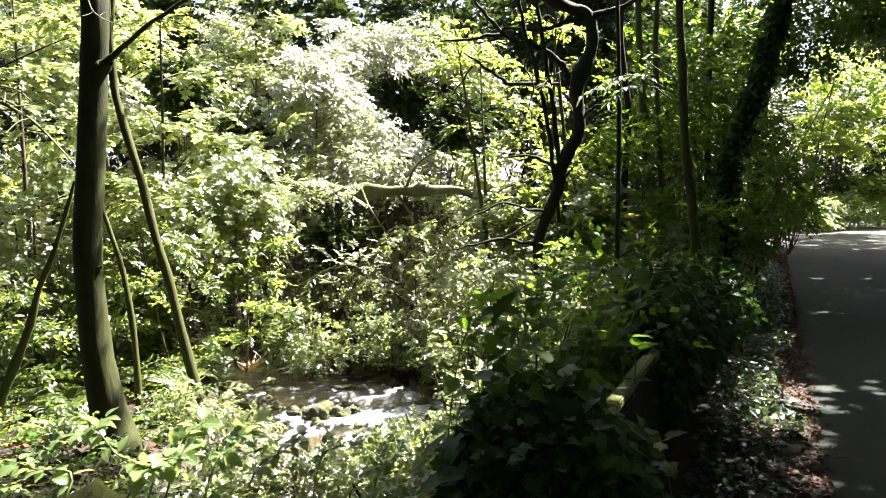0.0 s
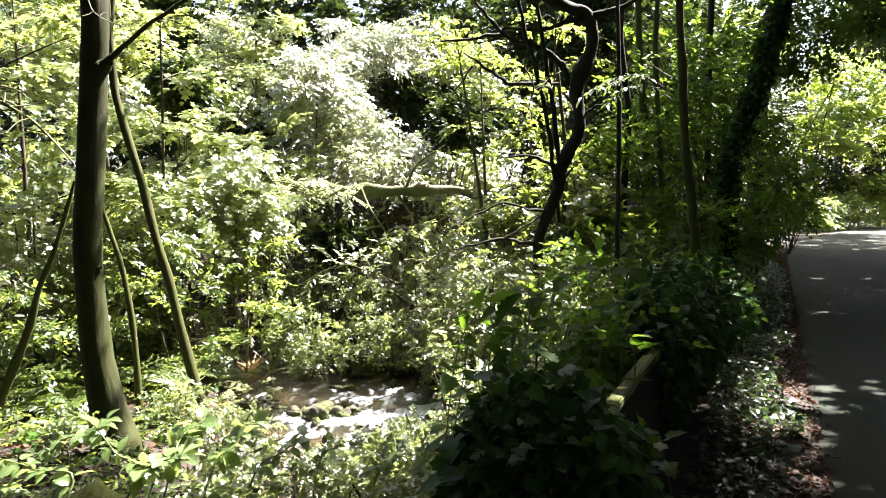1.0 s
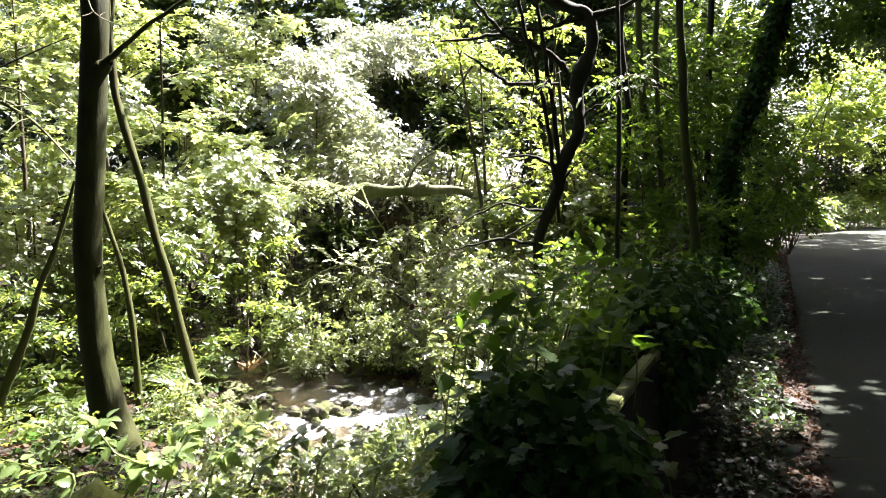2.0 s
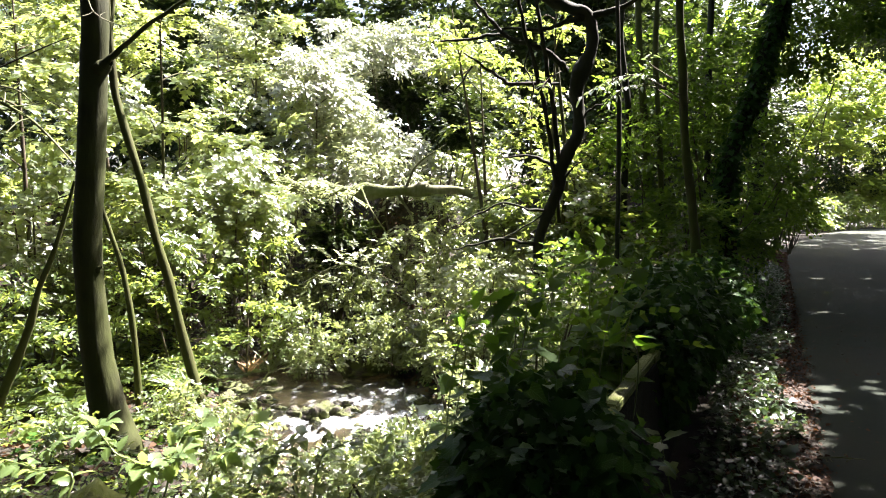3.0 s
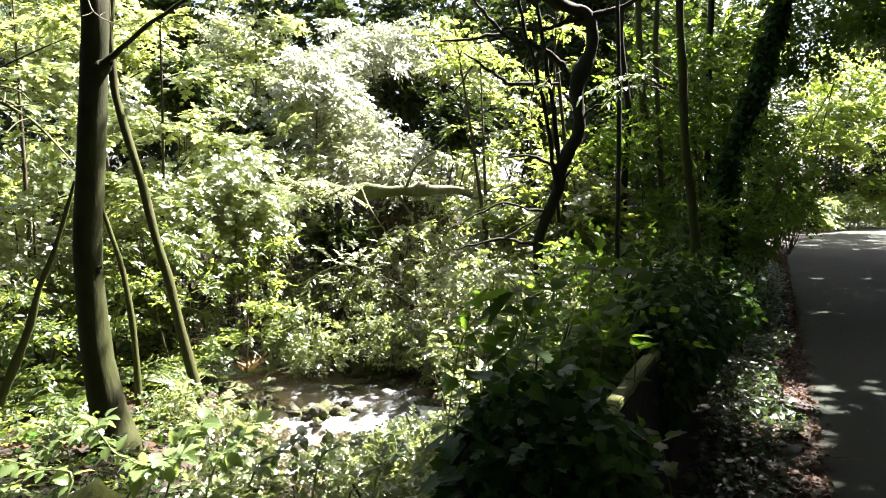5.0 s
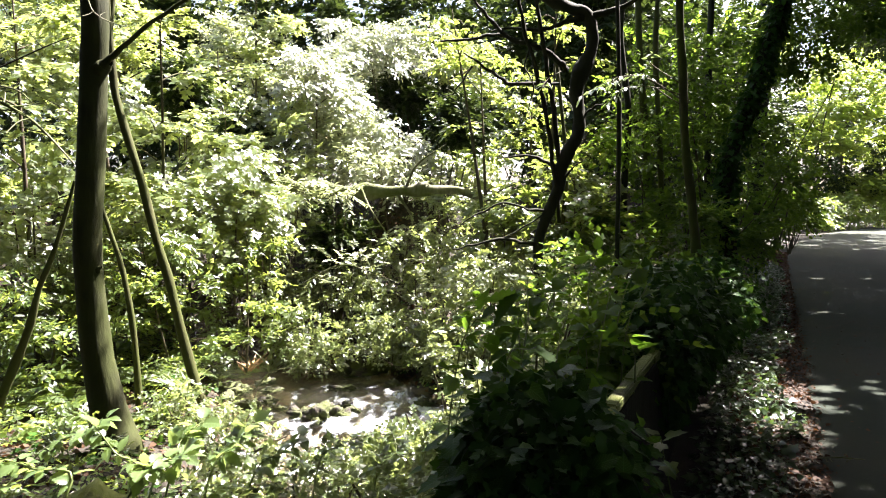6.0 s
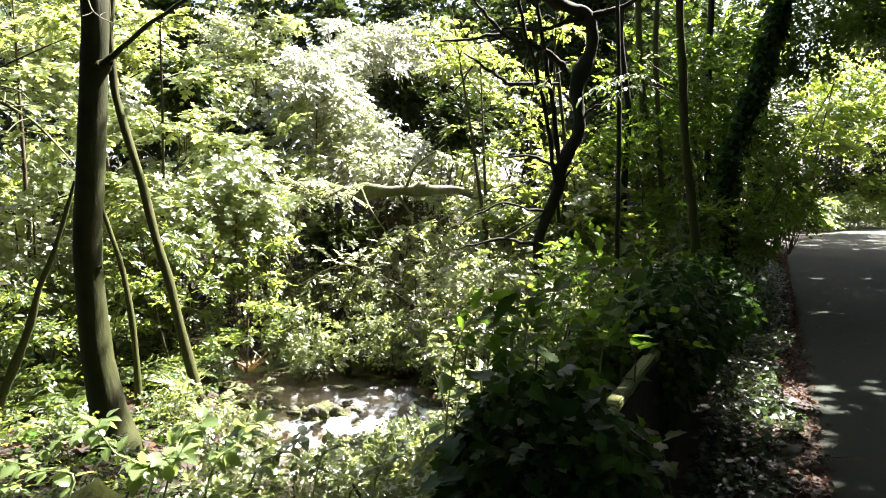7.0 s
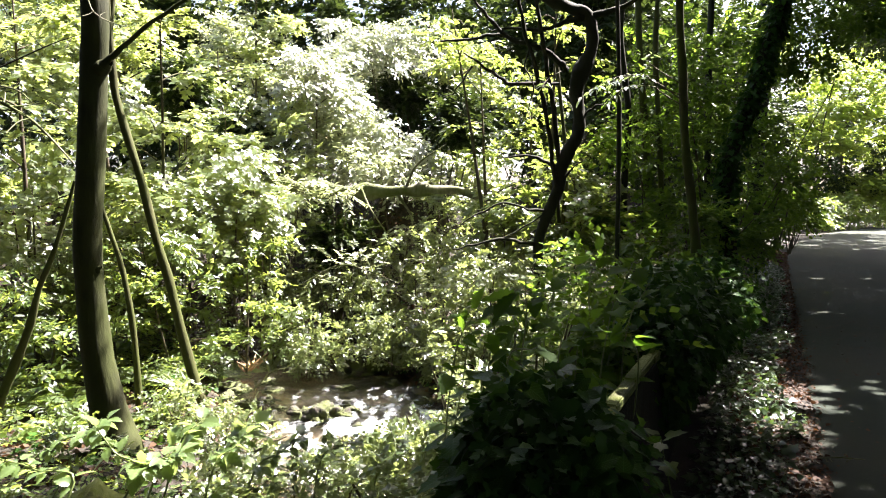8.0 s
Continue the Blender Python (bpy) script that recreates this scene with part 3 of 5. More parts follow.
IVY_TREE = tree("ivy_clad_tree", IVY_LINE + [(5.2, 9.4, 7.0)],
     [0.12, 0.11, 0.10, 0.095, 0.09, 0.09, 0.09, 0.085, 0.08, 0.07], BARK_DARK, "dark leaning tree trunk thickly clad in ivy",
     # unseen crowns added to shade the lane and its roadside wood
     shade_crowns=[((8.0, 10.8, 8.4), (2.6, 2.6, 1.4), 400), ((9.8, 13.8, 8.4), (2.8, 2.8, 1.4), 500), ((6.9, 12.9, 8.4), (1.9, 1.9, 1.1), 240)], sides=12, kind="far")
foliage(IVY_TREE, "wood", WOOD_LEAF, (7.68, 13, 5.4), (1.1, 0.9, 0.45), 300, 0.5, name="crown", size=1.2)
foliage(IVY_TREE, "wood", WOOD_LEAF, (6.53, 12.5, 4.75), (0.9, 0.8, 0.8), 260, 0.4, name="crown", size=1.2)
for px_pts, r, mat_, lab in (
        ([(1.93, 7.4, 0.91), (1.93, 7.4, 1.97), (1.92, 7.4, 2.89), (1.88, 7.4, 3.91)], 0.025, BARK_DARK, "thin dark sapling in the roadside shade"),
        ([(4.71, 12, 2.21), (4.69, 12, 3.69), (4.71, 12, 5.35)], 0.06, BARK_DARK, "thin dark tree in the roadside shade"),
        ([(3.4, 11, 1.05), (3.3, 11, 2.61), (3.18, 11, 3.97), (3.12, 11, 5.13)], 0.055, BARK_POLE, "thin greenish tree in the roadside shade"),
        ([(3.28, 10, 1.01), (3.21, 10, 2.52), (3.12, 10, 3.75), (3.14, 10, 4.81)], 0.04, BARK_POLE, "thin greenish tree in the roadside shade"),
        ([(2.7, 10, 1.85), (2.74, 10, 2.93), (2.6, 10, 4.08), (2.69, 10, 4.81)], 0.045, BARK_DARK, "thin dark tree in the roadside shade"),
        ([(1.69, 9.5, 1.12), (1.74, 9.5, 2.08), (1.58, 9.5, 3.65)], 0.03, BARK_POLE, "thin pale-barked sapling among the bushes")):
    x0, y0, z0 = px_pts[0]
    tree("slim_tree", [(x0, y0, floor_at(x0, y0))] + px_pts, [r * 1.1] + [r] * (len(px_pts) - 1) + [r * 0.8], mat_, lab, sides=8)


def scatter_bushes(rows, kind, mat, label, category="bush", **more):
    for centre, radii, n in rows:
        bush(kind, mat, centre, radii, n, label, category, **more)


def tier(kind, centre, radius, cover, normal, droop=0.3, size=1.0):
    """One flat layer of leafy twigs, ragged at its rim and drooping towards it."""
    shape, per, ln, sz, pin, flat = KINDS[kind]
    area = {"sycamore": 0.42, "maple": 0.36, "hazel": 0.36, "thorn": 0.36}.get(kind, 0.2)
    n = max(4, int(cover * math.pi * radius ** 2 / (per * area * (sz * size) ** 2)))
    nz = unit(np.array(normal, float) + 0.24 * rng.normal(size=3))
    e1 = unit(np.cross(nz, [0.3, 1, 0.1]))
    e2 = np.cross(nz, e1)
    th = rng.random(n) * 6.283
    rim = radius * (0.72 + 0.3 * np.sin(3 * th + 6 * rng.random()) + 0.15 * np.sin(7 * th))
    rho = rim * np.sqrt(rng.random(n))
    d = np.cos(th)[:, None] * e1 + np.sin(th)[:, None] * e2
    p = np.asarray(centre) + d * rho[:, None] + nz * (-droop * rho ** 2 / radius + 0.05 * rng.normal(size=n))[:, None]
    p[:, 2] = np.maximum(p[:, 2], ground_z(p[:, 0], p[:, 1]) + 0.08)
    return sprays(shape, p, d + 0.4 * rng.normal(size=d.shape), per, ln * size, sz * size, flat, pin, tuple(nz))


def layered_tree(name, at, low, top, spread, tiers, kind, mat, label, category, cover=1.7, radius=(0.3, 0.6), normal=(0, 0, 1), size=1.0, bark=None):
    """A young tree or bush whose leaves lie in separate layers at the ends of its branches, with shade between them."""
    x, y = at
    g = floor_at(x, y)
    root = empty(name, (x, y, g), label=label, category=category)
    bend = rng.normal(size=2) * 0.12
    axis = lambda z: np.array([x + bend[0] * (z - g), y + bend[1] * (z - g), z])
    thick = 0.008 + 0.006 * (top - g)
    limb("stem", [axis(g - 0.1), axis(0.5 * (g + top)) + rng.normal(size=3) * 0.05, axis(top)], [thick, thick * 0.7, thick * 0.25], bark or TWIG, root, 6, 6)
    parts = []
    for i in range(tiers):
        s = (i + rng.random()) / tiers
        z = low + (top - low) * s
        a = 2.4 * i + rng.normal() * 0.4
        out = spread * math.sqrt(1 - 0.8 * s * s) * (0.3 + 0.7 * math.sqrt(rng.random()))
        c = axis(z) + np.array([math.cos(a) * out, math.sin(a) * out, 0.1 * rng.normal()])
        c[2] = max(c[2], floor_at(c[0], c[1]) + 0.15)
        r = radius[0] + (radius[1] - radius[0]) * rng.random() * (1 - 0.4 * s)
        if i % 2 == 0:
            b = axis(max(z - 0.4 * out, g + 0.05))
            limb("branch", [b, 0.5 * (b + c) + [0, 0, 0.06], c], [0.35 * thick, 0.25 * thick, 0.1 * thick], bark or TWIG, root, 4, 3)
        parts.append(tier(kind, c, r, cover, normal, size=size))
    v, f = merge(parts)
    under(tagged(new("crown", mesh_np("crown", v, f, mat)), kind="stuff"), root)
    return root


def layered_trees(rows, name, kind, mat, label, category, **more):
    for row in rows:
        layered_tree(name, *row, kind, mat, label, category, **more)


SLOPE = (0.1, -0.4, 0.9)  # leaves on the hillside lean out of the slope
rng = np.random.default_rng(31)
# Young sycamores on the stream's far bank: foot, lowest and highest leaves, spread, layers.
layered_trees([
    ((-5.64, 9.20), 1.83, 4.48, 1.00, 9), ((-4.59, 10.50), 1.07, 4.37, 1.00, 11), ((-6.28, 11.50), 1.99, 5.57, 1.10, 12),
    ((-7.65, 11.00), 1.60, 5.04, 1.10, 10), ((-3.93, 11.80), 0.91, 3.27, 0.95, 15),
    ((-4.56, 11.20), 0.47, 1.88, 0.90, 12), ((-5.37, 10.60), 0.71, 2.13, 0.90, 7), ((-6.47, 10.20), 1.00, 1.86, 0.80, 6), ((-3.36, 11.60), 0.52, 1.89, 0.70, 9)],
    "young_sycamore", "sycamore", SYCAMORE, "sunlit young sycamore with layered yellow-green leaves", "young tree", cover=1.15, radius=(0.34, 0.62), normal=(0.05, -0.3, 1), size=0.78)
layered_trees([
    ((-5.50, 13.80), 2.98, 6.14, 1.20, 18), ((-7.33, 15.00), 3.85, 6.77, 1.30, 16), ((-9.30, 15.00), 3.60, 6.77, 1.30, 16),
    ((-4.67, 16.00), 4.39, 6.73, 1.20, 15), ((-3.47, 13.20), 1.16, 2.76, 0.90, 12), ((-4.68, 14.50), 2.81, 4.84, 0.90, 10)],
    "young_sycamore", "maple", SYCAMORE, "sunlit young sycamore up the hillside", "young tree", cover=1.6, radius=(0.4, 0.72), normal=(0.05, -0.3, 1), size=0.82)
rng = np.random.default_rng(32)
# Pale ash and hazel in full sun, stepping back up the hillside.
layered_trees([
    ((-3.26, 15.20), 3.00, 5.06, 0.90, 20), ((-2.20, 18.50), 5.13, 6.34, 1.20, 22), ((-0.72, 17.80), 5.22, 6.45, 1.00, 20),
    ((-4.40, 17.50), 5.09, 6.51, 1.00, 14), ((-2.24, 14.60), 2.09, 3.67, 0.95, 18), ((-1.10, 14.00), 1.96, 3.18, 0.85, 16),
    ((-0.18, 15.20), 2.24, 3.13, 0.60, 10)],
    "ash_bush", "ash", ASH, "sunlit young ash bush with pale feathered leaves", "bush", cover=1.4, radius=(0.25, 0.5), normal=SLOPE, size=1.5)
layered_trees([
    ((-3.07, 16.50), 3.80, 5.02, 0.90, 16), ((0.60, 15.80), 4.16, 5.52, 0.80, 14), ((-1.72, 16.00), 2.94, 4.13, 0.80, 12),
    ((-3.22, 13.60), 2.06, 3.64, 0.80, 14), ((0.56, 14.60), 1.91, 2.88, 0.60, 8)],
    "hazel_bush", "hazel", SYCAMORE, "sunlit round-leaved hazel on the hillside", "bush", cover=1.8, radius=(0.3, 0.5), normal=SLOPE, size=1.25)
rng = np.random.default_rng(33)
layered_trees([
    ((-2.86, 14.40), 3.82, 4.70, 0.60, 8), ((-1.32, 17.00), 5.19, 5.89, 1.00, 9)],
    "ash_bush", "ash", ASH, "young ash bush in dazzling sun", "bush", cover=2.3, radius=(0.35, 0.65), normal=(0.2, -0.35, 0.9), size=1.5)
layered_trees([
    ((-3.42, 10.90), 1.37, 2.15, 0.55, 9), ((-4.03, 9.90), 1.02, 1.85, 0.60, 9), ((-5.48, 9.00), 1.07, 1.83, 0.60, 4), ((-4.98, 8.60), 0.29, 0.95, 0.50, 5), ((-2.57, 11.60), 1.60, 2.09, 0.40, 6)],
    "young_sycamore", "maple", SYCAMORE, "young sycamore in dazzling sun", "young tree", cover=1.25, radius=(0.3, 0.55), normal=(0.2, -0.4, 0.9), size=0.75)
# Small-leaved scrub below the fallen trunk.
layered_trees([
    ((-2.93, 11.40), -0.19, 1.22, 0.85, 26), ((-0.84, 11.90), -0.22, 1.25, 0.90, 30), ((0.46, 11.80), -0.10, 1.70, 0.85, 30),
    ((1.10, 10.80), -0.23, 1.24, 0.70, 26), ((0.49, 8.70), -0.18, 0.94, 0.50, 20), ((1.01, 7.90), 0.05, 0.87, 0.40, 14), ((0.12, 8.90), -0.22, 0.55, 0.40, 12), ((-0.25, 12.60), 0.86, 1.92, 0.70, 16), ((-2.43, 12.80), -0.35, 0.74, 0.60, 14),
    ((-1.42, 11.60), -0.37, 0.52, 0.60, 14)],
    "thorn_bush", "thorn", THORN, "dense small-leaved thorn bush over the bank", "bush", cover=1.4, radius=(0.14, 0.34), normal=(0.1, -0.25, 0.9), size=1.25)
layered_trees([
    ((0.80, 11.20), 1.88, 4.06, 0.70, 9), ((1.86, 9.00), 0.99, 2.05, 0.50, 14), ((1.46, 12.00), 2.21, 3.89, 0.70, 12), ((2.42, 10.50), 0.89, 2.83, 0.70, 18),
    ((1.00, 10.20), 0.83, 1.77, 0.60, 14)],
    "hazel_bush", "hazel", HAZEL, "half-shaded hazel behind the crooked tree", "bush", cover=1.5, radius=(0.22, 0.42), normal=(0.05, -0.1, 1), size=0.95)
layered_trees([
    ((-5.19, 8.60), -0.16, 1.09, 0.70, 12), ((-3.77, 9.20), -0.20, 1.06, 0.75, 14), ((-3.05, 10.20), -0.48, 1.09, 0.70, 14),
    ((-5.18, 7.60), -0.22, 0.83, 0.60, 10), ((-4.84, 9.80), -0.06, 1.02, 0.70, 12)],
    "elder_bush", "elder", HAZEL, "leafy elder bush on the stream bank", "bush", cover=1.3, radius=(0.18, 0.4), normal=(0.05, -0.15, 1), size=0.85)
scatter_bushes([
    ((-1.83, 11.8, 1.75), (0.45, 0.3, 0.13), 30), ((-2.66, 12, 1.82), (0.55, 0.3, 0.2), 60), ((-1.61, 11.6, 0.52), (1.1, 0.7, 0.35), 90), ((0.15, 10.9, 0.31), (0.8, 0.7, 0.25), 70)],
    "ash", ASH, "arching ash seedling over the bank", gap=0.5, size=1.2)
scatter_bushes([
    ((-2.1, 10.3, -0.37), (0.55, 0.45, 0.38), 260), ((-1.29, 10.5, -0.41), (0.6, 0.45, 0.3), 240), ((-0.56, 10.3, -0.42), (0.6, 0.5, 0.32), 240), ((-0.03, 9.8, -0.4), (0.5, 0.5, 0.35), 220), ((-1.9, 9.9, -0.68), (0.45, 0.35, 0.16), 200), ((-0.71, 9.9, -0.61), (0.5, 0.3, 0.14), 220), ((0.13, 9.2, -0.6), (0.45, 0.4, 0.22), 240)],
    "thorn", BRAMBLE, "low sunlit weeds at the water's edge", "water weed", gap=0.5, size=1.15)
layered_trees([
    ((0.87, 10.40), 3.80, 4.64, 0.70, 10), ((1.79, 10.80), 3.84, 4.80, 0.50, 6)],
    "hazel_bush", "hazel", HAZEL, "tall hazel with sunlit leaves behind the crooked tree", "bush", cover=0.9, radius=(0.2, 0.4), normal=(0.05, -0.1, 1), size=0.9)
# Shaded wood beside the lane.
rng = np.random.default_rng(26)
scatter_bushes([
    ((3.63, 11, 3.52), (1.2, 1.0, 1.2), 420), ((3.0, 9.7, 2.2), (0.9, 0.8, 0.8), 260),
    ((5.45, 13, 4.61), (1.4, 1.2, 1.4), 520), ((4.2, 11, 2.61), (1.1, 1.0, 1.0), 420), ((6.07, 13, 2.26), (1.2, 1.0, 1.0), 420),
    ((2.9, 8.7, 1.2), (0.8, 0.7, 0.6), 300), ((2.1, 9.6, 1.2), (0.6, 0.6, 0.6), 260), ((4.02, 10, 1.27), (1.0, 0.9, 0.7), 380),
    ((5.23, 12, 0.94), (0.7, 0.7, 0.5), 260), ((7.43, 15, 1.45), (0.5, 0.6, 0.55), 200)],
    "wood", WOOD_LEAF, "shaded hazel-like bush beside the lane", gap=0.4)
# Sunlit trees past the bend of the lane.
layered_trees([
    ((26.91, 46.00), 4.50, 12.64, 3.70, 30), ((23.94, 45.00), 5.00, 11.30, 2.10, 16), ((29.29, 45.00), 3.87, 12.76, 3.20, 22),
    ((27.62, 45.00), 2.18, 3.57, 1.60, 14), ((23.91, 47.00), 10.96, 15.16, 2.60, 14)],
    "broad_tree", "maple", BROAD_LEAF, "sunlit broad-leaved tree past the bend of the lane", "tree", cover=0.9, radius=(0.9, 1.9), normal=(0.05, -0.05, 1), size=1.9)
layered_trees([
    ((20.61, 38.00), 0.46, 1.80, 1.00, 22), ((22.52, 39.70), 0.34, 1.94, 1.20, 28), ((25.13, 42.00), 0.26, 2.10, 1.30, 30),
    ((27.70, 44.00), 0.28, 2.20, 1.40, 30), ((30.95, 46.50), 0.20, 2.31, 1.50, 30)],
    "hedge", "hazel", BROAD_LEAF, "low green hedge along the bend of the lane", "hedge", cover=1.3, radius=(0.35, 0.7), normal=(0.05, -0.35, 1), size=1.4)
for i in range(12):
    x, y = 16 + i * 4.4, 58 + 7 * (i % 2) + 1.2 * i
    bush("far", DARK_LEAF, (x, y, 11.0), (4.6, 3.4, 13.0), 420, "dark woodland tree far past the bend", "tree", stems=3, gap=0.0, grain=4, bark=BARK_DARK, size=2.7)
for i in range(7):
    x, y = 4.5 + i * 1.9, 21 + 2.4 * i + 2 * (i % 2)
    bush("far", DARK_LEAF, (x, y, floor_at(x, y) + 5.0), (2.0, 1.8, 4.8), 560, "dark-leaved backdrop tree behind the roadside wood", "tree", stems=3, gap=0.05, grain=3, bark=BARK_DARK, size=1.6)
# Two more, added to shade the hillside and darken the backdrop.
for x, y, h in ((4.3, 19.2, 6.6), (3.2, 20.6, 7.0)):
    bush("far", DARK_LEAF, (x, y, floor_at(x, y) + h), (1.7, 1.4, 3.6), 420, "dark-leaved backdrop tree behind the roadside wood", "tree", stems=3, gap=0.3, grain=2, bark=BARK_DARK, size=1.3)
# Unseen thickets behind and beside the lane, added to block stray light.
for i in range(16):
    a = radians(108 + i * 12.3)
    rr = 13.5 + 2.5 * (i % 2)
    x, y = 1.0 + rr * math.sin(a), 1.0 + rr * math.cos(a)
    bush("far", DARK_LEAF, (x, y, floor_at(x, y) + 3.6), (2.6, 2.6, 4.2), 330, "unseen tall dark thicket added to block light from behind", "thicket", stems=3, gap=0.1, grain=3, bark=BARK_DARK, size=2.4)
# Dark leaf masses added where the hillside has only shaded gaps.
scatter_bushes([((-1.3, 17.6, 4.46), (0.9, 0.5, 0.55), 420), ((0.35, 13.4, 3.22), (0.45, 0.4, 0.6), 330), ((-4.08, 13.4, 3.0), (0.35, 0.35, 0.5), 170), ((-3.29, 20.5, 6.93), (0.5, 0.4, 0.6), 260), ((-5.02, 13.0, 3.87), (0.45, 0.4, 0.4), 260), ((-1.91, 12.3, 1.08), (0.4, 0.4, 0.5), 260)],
    "far", DARK_LEAF, "dark leafy mass added for a shaded gap in the hillside", gap=0.1, size=0.7)
# More unseen thickets, set where open sky lit the lane's shade.
for az, rr in ((44, 27), (50, 24), (57, 21), (64, 18), (71, 16), (79, 14.5), (87, 13.5), (96, 12.5), (104, 12.5)):
    x, y = rr * math.sin(radians(az)), rr * math.cos(radians(az))
    bush("far", DARK_LEAF, (x, y, floor_at(x, y) + 3.4), (2.4, 2.4, 4.0), 330, "unseen tall dark thicket added to block light across the lane", "thicket", stems=3, gap=0.1, grain=3, bark=BARK_DARK, size=2.4)
scatter_bushes([((10.61, 21, 2.31), (1.0, 0.8, 1.2), 300), ((12.46, 24, 1.4), (0.8, 0.8, 0.9), 240)],
    "far", WOOD_LEAF, "shaded bush where the lane bends", gap=0.2, size=0.9)
# Dark leaves stand in for the shaded hollow above the hedge.
scatter_bushes([((25.17, 44, 3.38), (1.4, 0.6, 0.9), 320), ((28.73, 44, 3.82), (0.9, 0.6, 1.6), 320)],
    "far", DARK_LEAF, "dark leafy mass added for the shaded hollow behind the hedge", gap=0.1, size=1.0)
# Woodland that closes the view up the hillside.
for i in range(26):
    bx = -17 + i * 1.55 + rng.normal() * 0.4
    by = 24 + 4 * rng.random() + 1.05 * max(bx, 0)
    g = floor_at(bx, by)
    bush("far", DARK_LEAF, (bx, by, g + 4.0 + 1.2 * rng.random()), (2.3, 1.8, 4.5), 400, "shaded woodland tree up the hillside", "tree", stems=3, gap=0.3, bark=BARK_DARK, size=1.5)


for i in range(17):
    bx = -24 + i * 3.0 + rng.normal() * 0.4
    by = 33 + 3 * (i % 2) + 0.9 * max(bx, 0)
    bush("far", DARK_LEAF, (bx, by, floor_at(bx, by) + 7.0), (3.0, 2.4, 7.0), 320, "tall dark tree on the crest of the hill", "tree", stems=3, gap=0.15, grain=2, bark=BARK_DARK, size=2.0)
# ---- undergrowth on the ground ----
rng = np.random.default_rng(24)
def carpet(name, shape, mat, label, category, x0, x1, y0, y1, n, size, keep, lift=0.03, tilt=0.5, per=1, length=0.1, strip=False):
    """Leaves strewn or growing over the ground where keep(x, y) says so: one uncountable cover."""
    x, y = x0 + (x1 - x0) * rng.random(n), y0 + (y1 - y0) * rng.random(n)
    if strip:
        a, b = x, y
        x, y = EDGE[0] + ALONG[0] * a - ALONG[1] * b, EDGE[1] + ALONG[1] * a + ALONG[0] * b
    ok = keep(x, y)
    x, y = x[ok], y[ok]
    p = np.stack([x, y, ground_z(x, y) + lift * rng.random(len(x))], 1)
    ang = rng.random(len(x)) * 6.283
    ax = np.stack([np.cos(ang), np.sin(ang), 0.35 * rng.normal(size=len(x))], 1)
    if per > 1:
        v, f = sprays(shape, p, ax + [0, 0, 0.5], per, length, size, 0.7, True)
    else:
        v, f = leaves(shape, p, ax, np.array([0, 0, 1.0]) + tilt * rng.normal(size=ax.shape), size * (0.6 + 0.8 * rng.random(len(x))))
    return tagged(new(name, mesh_np(name, v, f, mat)), label, category, kind="stuff")


def off_road(x, y):
    return -((x - EDGE[0]) * ALONG[1] - (y - EDGE[1]) * ALONG[0])


def patchy(x, y, s, cut):
    return ripple(x, y, s) + 0.6 * ripple(y + 3, x, s * 2.3) > cut


dry = lambda x, y: (off_road(x, y) > 1.0) & ((stream_far(x, y) > 1.3) | (ground_z(x, y) > -0.93))
carpet("fallen_leaves", RHOMB, LITTER, "brown fallen leaves over the woodland floor", "leaf litter", -13, 9, 0.5, 20, 48000, 0.08, dry, 0.03)
carpet("ivy_carpet", IVY_LEAF, IVY, "dark ivy creeping over the banks", "ground ivy", -12, 9, 1.2, 20, 12000, 0.08,
       lambda x, y: dry(x, y) & patchy(x, y, 1.1, -0.1), 0.12, 0.5)
carpet("bank_weeds", RHOMB, HAZEL, "low green weeds over the banks", "weeds", -12, 8, 4, 17, 5200, 0.055,
       lambda x, y: dry(x, y) & patchy(x, y, 0.9, -0.2), 0.25, 0.5, 7, 0.14)
carpet("fern_cover", SLIM, HAZEL, "low ferny plants over the stream bank", "undergrowth", -8, -2.2, 4, 10.5, 2600, 0.065,
       lambda x, y: dry(x, y) & patchy(x, y, 1.3, -0.1), 0.35, 0.5, 9, 0.24)
carpet("hill_weeds", SLIM, DARK_LEAF, "dark green undergrowth over the hillside", "undergrowth", -14, 14, 12, 27, 2200, 0.11,
       lambda x, y: dry(x, y) & patchy(x, y, 0.8, 0.35) & ((x < -4.5) | (x > 3) | (y > 20)), 0.5, 0.5, 9, 0.25)
carpet("verge_ivy", SMALL_IVY, VERGE_LEAF, "glossy ivy over the roadside verge", "ground ivy", -2.8, 14, 0.1, 0.72, 12000, 0.046,
       lambda x, y: (off_road(x, y) > 0.20 + 0.12 * ripple(x, y, 3)), 0.13, 0.6, strip=True)
carpet("verge_litter", RHOMB, LITTER, "red-brown leaf litter along the edge of the lane", "leaf litter", -2.8, 20, -0.55, 0.6, 28000, 0.035,
       lambda x, y: (off_road(x, y) > -0.08 + 0.10 * ripple(x, y, 2.2) - 0.4 * rng.random(len(x)) ** 3), 0.03, 0.5, strip=True)
carpet("road_litter", RHOMB, LITTER, "few small dead leaves on the asphalt", "leaf litter", 1.5, 12, 2, 16, 3400, 0.03,
       lambda x, y: (off_road(x, y) < 0) & (off_road(x, y) > -3.5), 0.01, 0.2).location.z = 0.085

# ---- tall trees added, mostly out of view, to shade the lane ----
rng = np.random.default_rng(21)
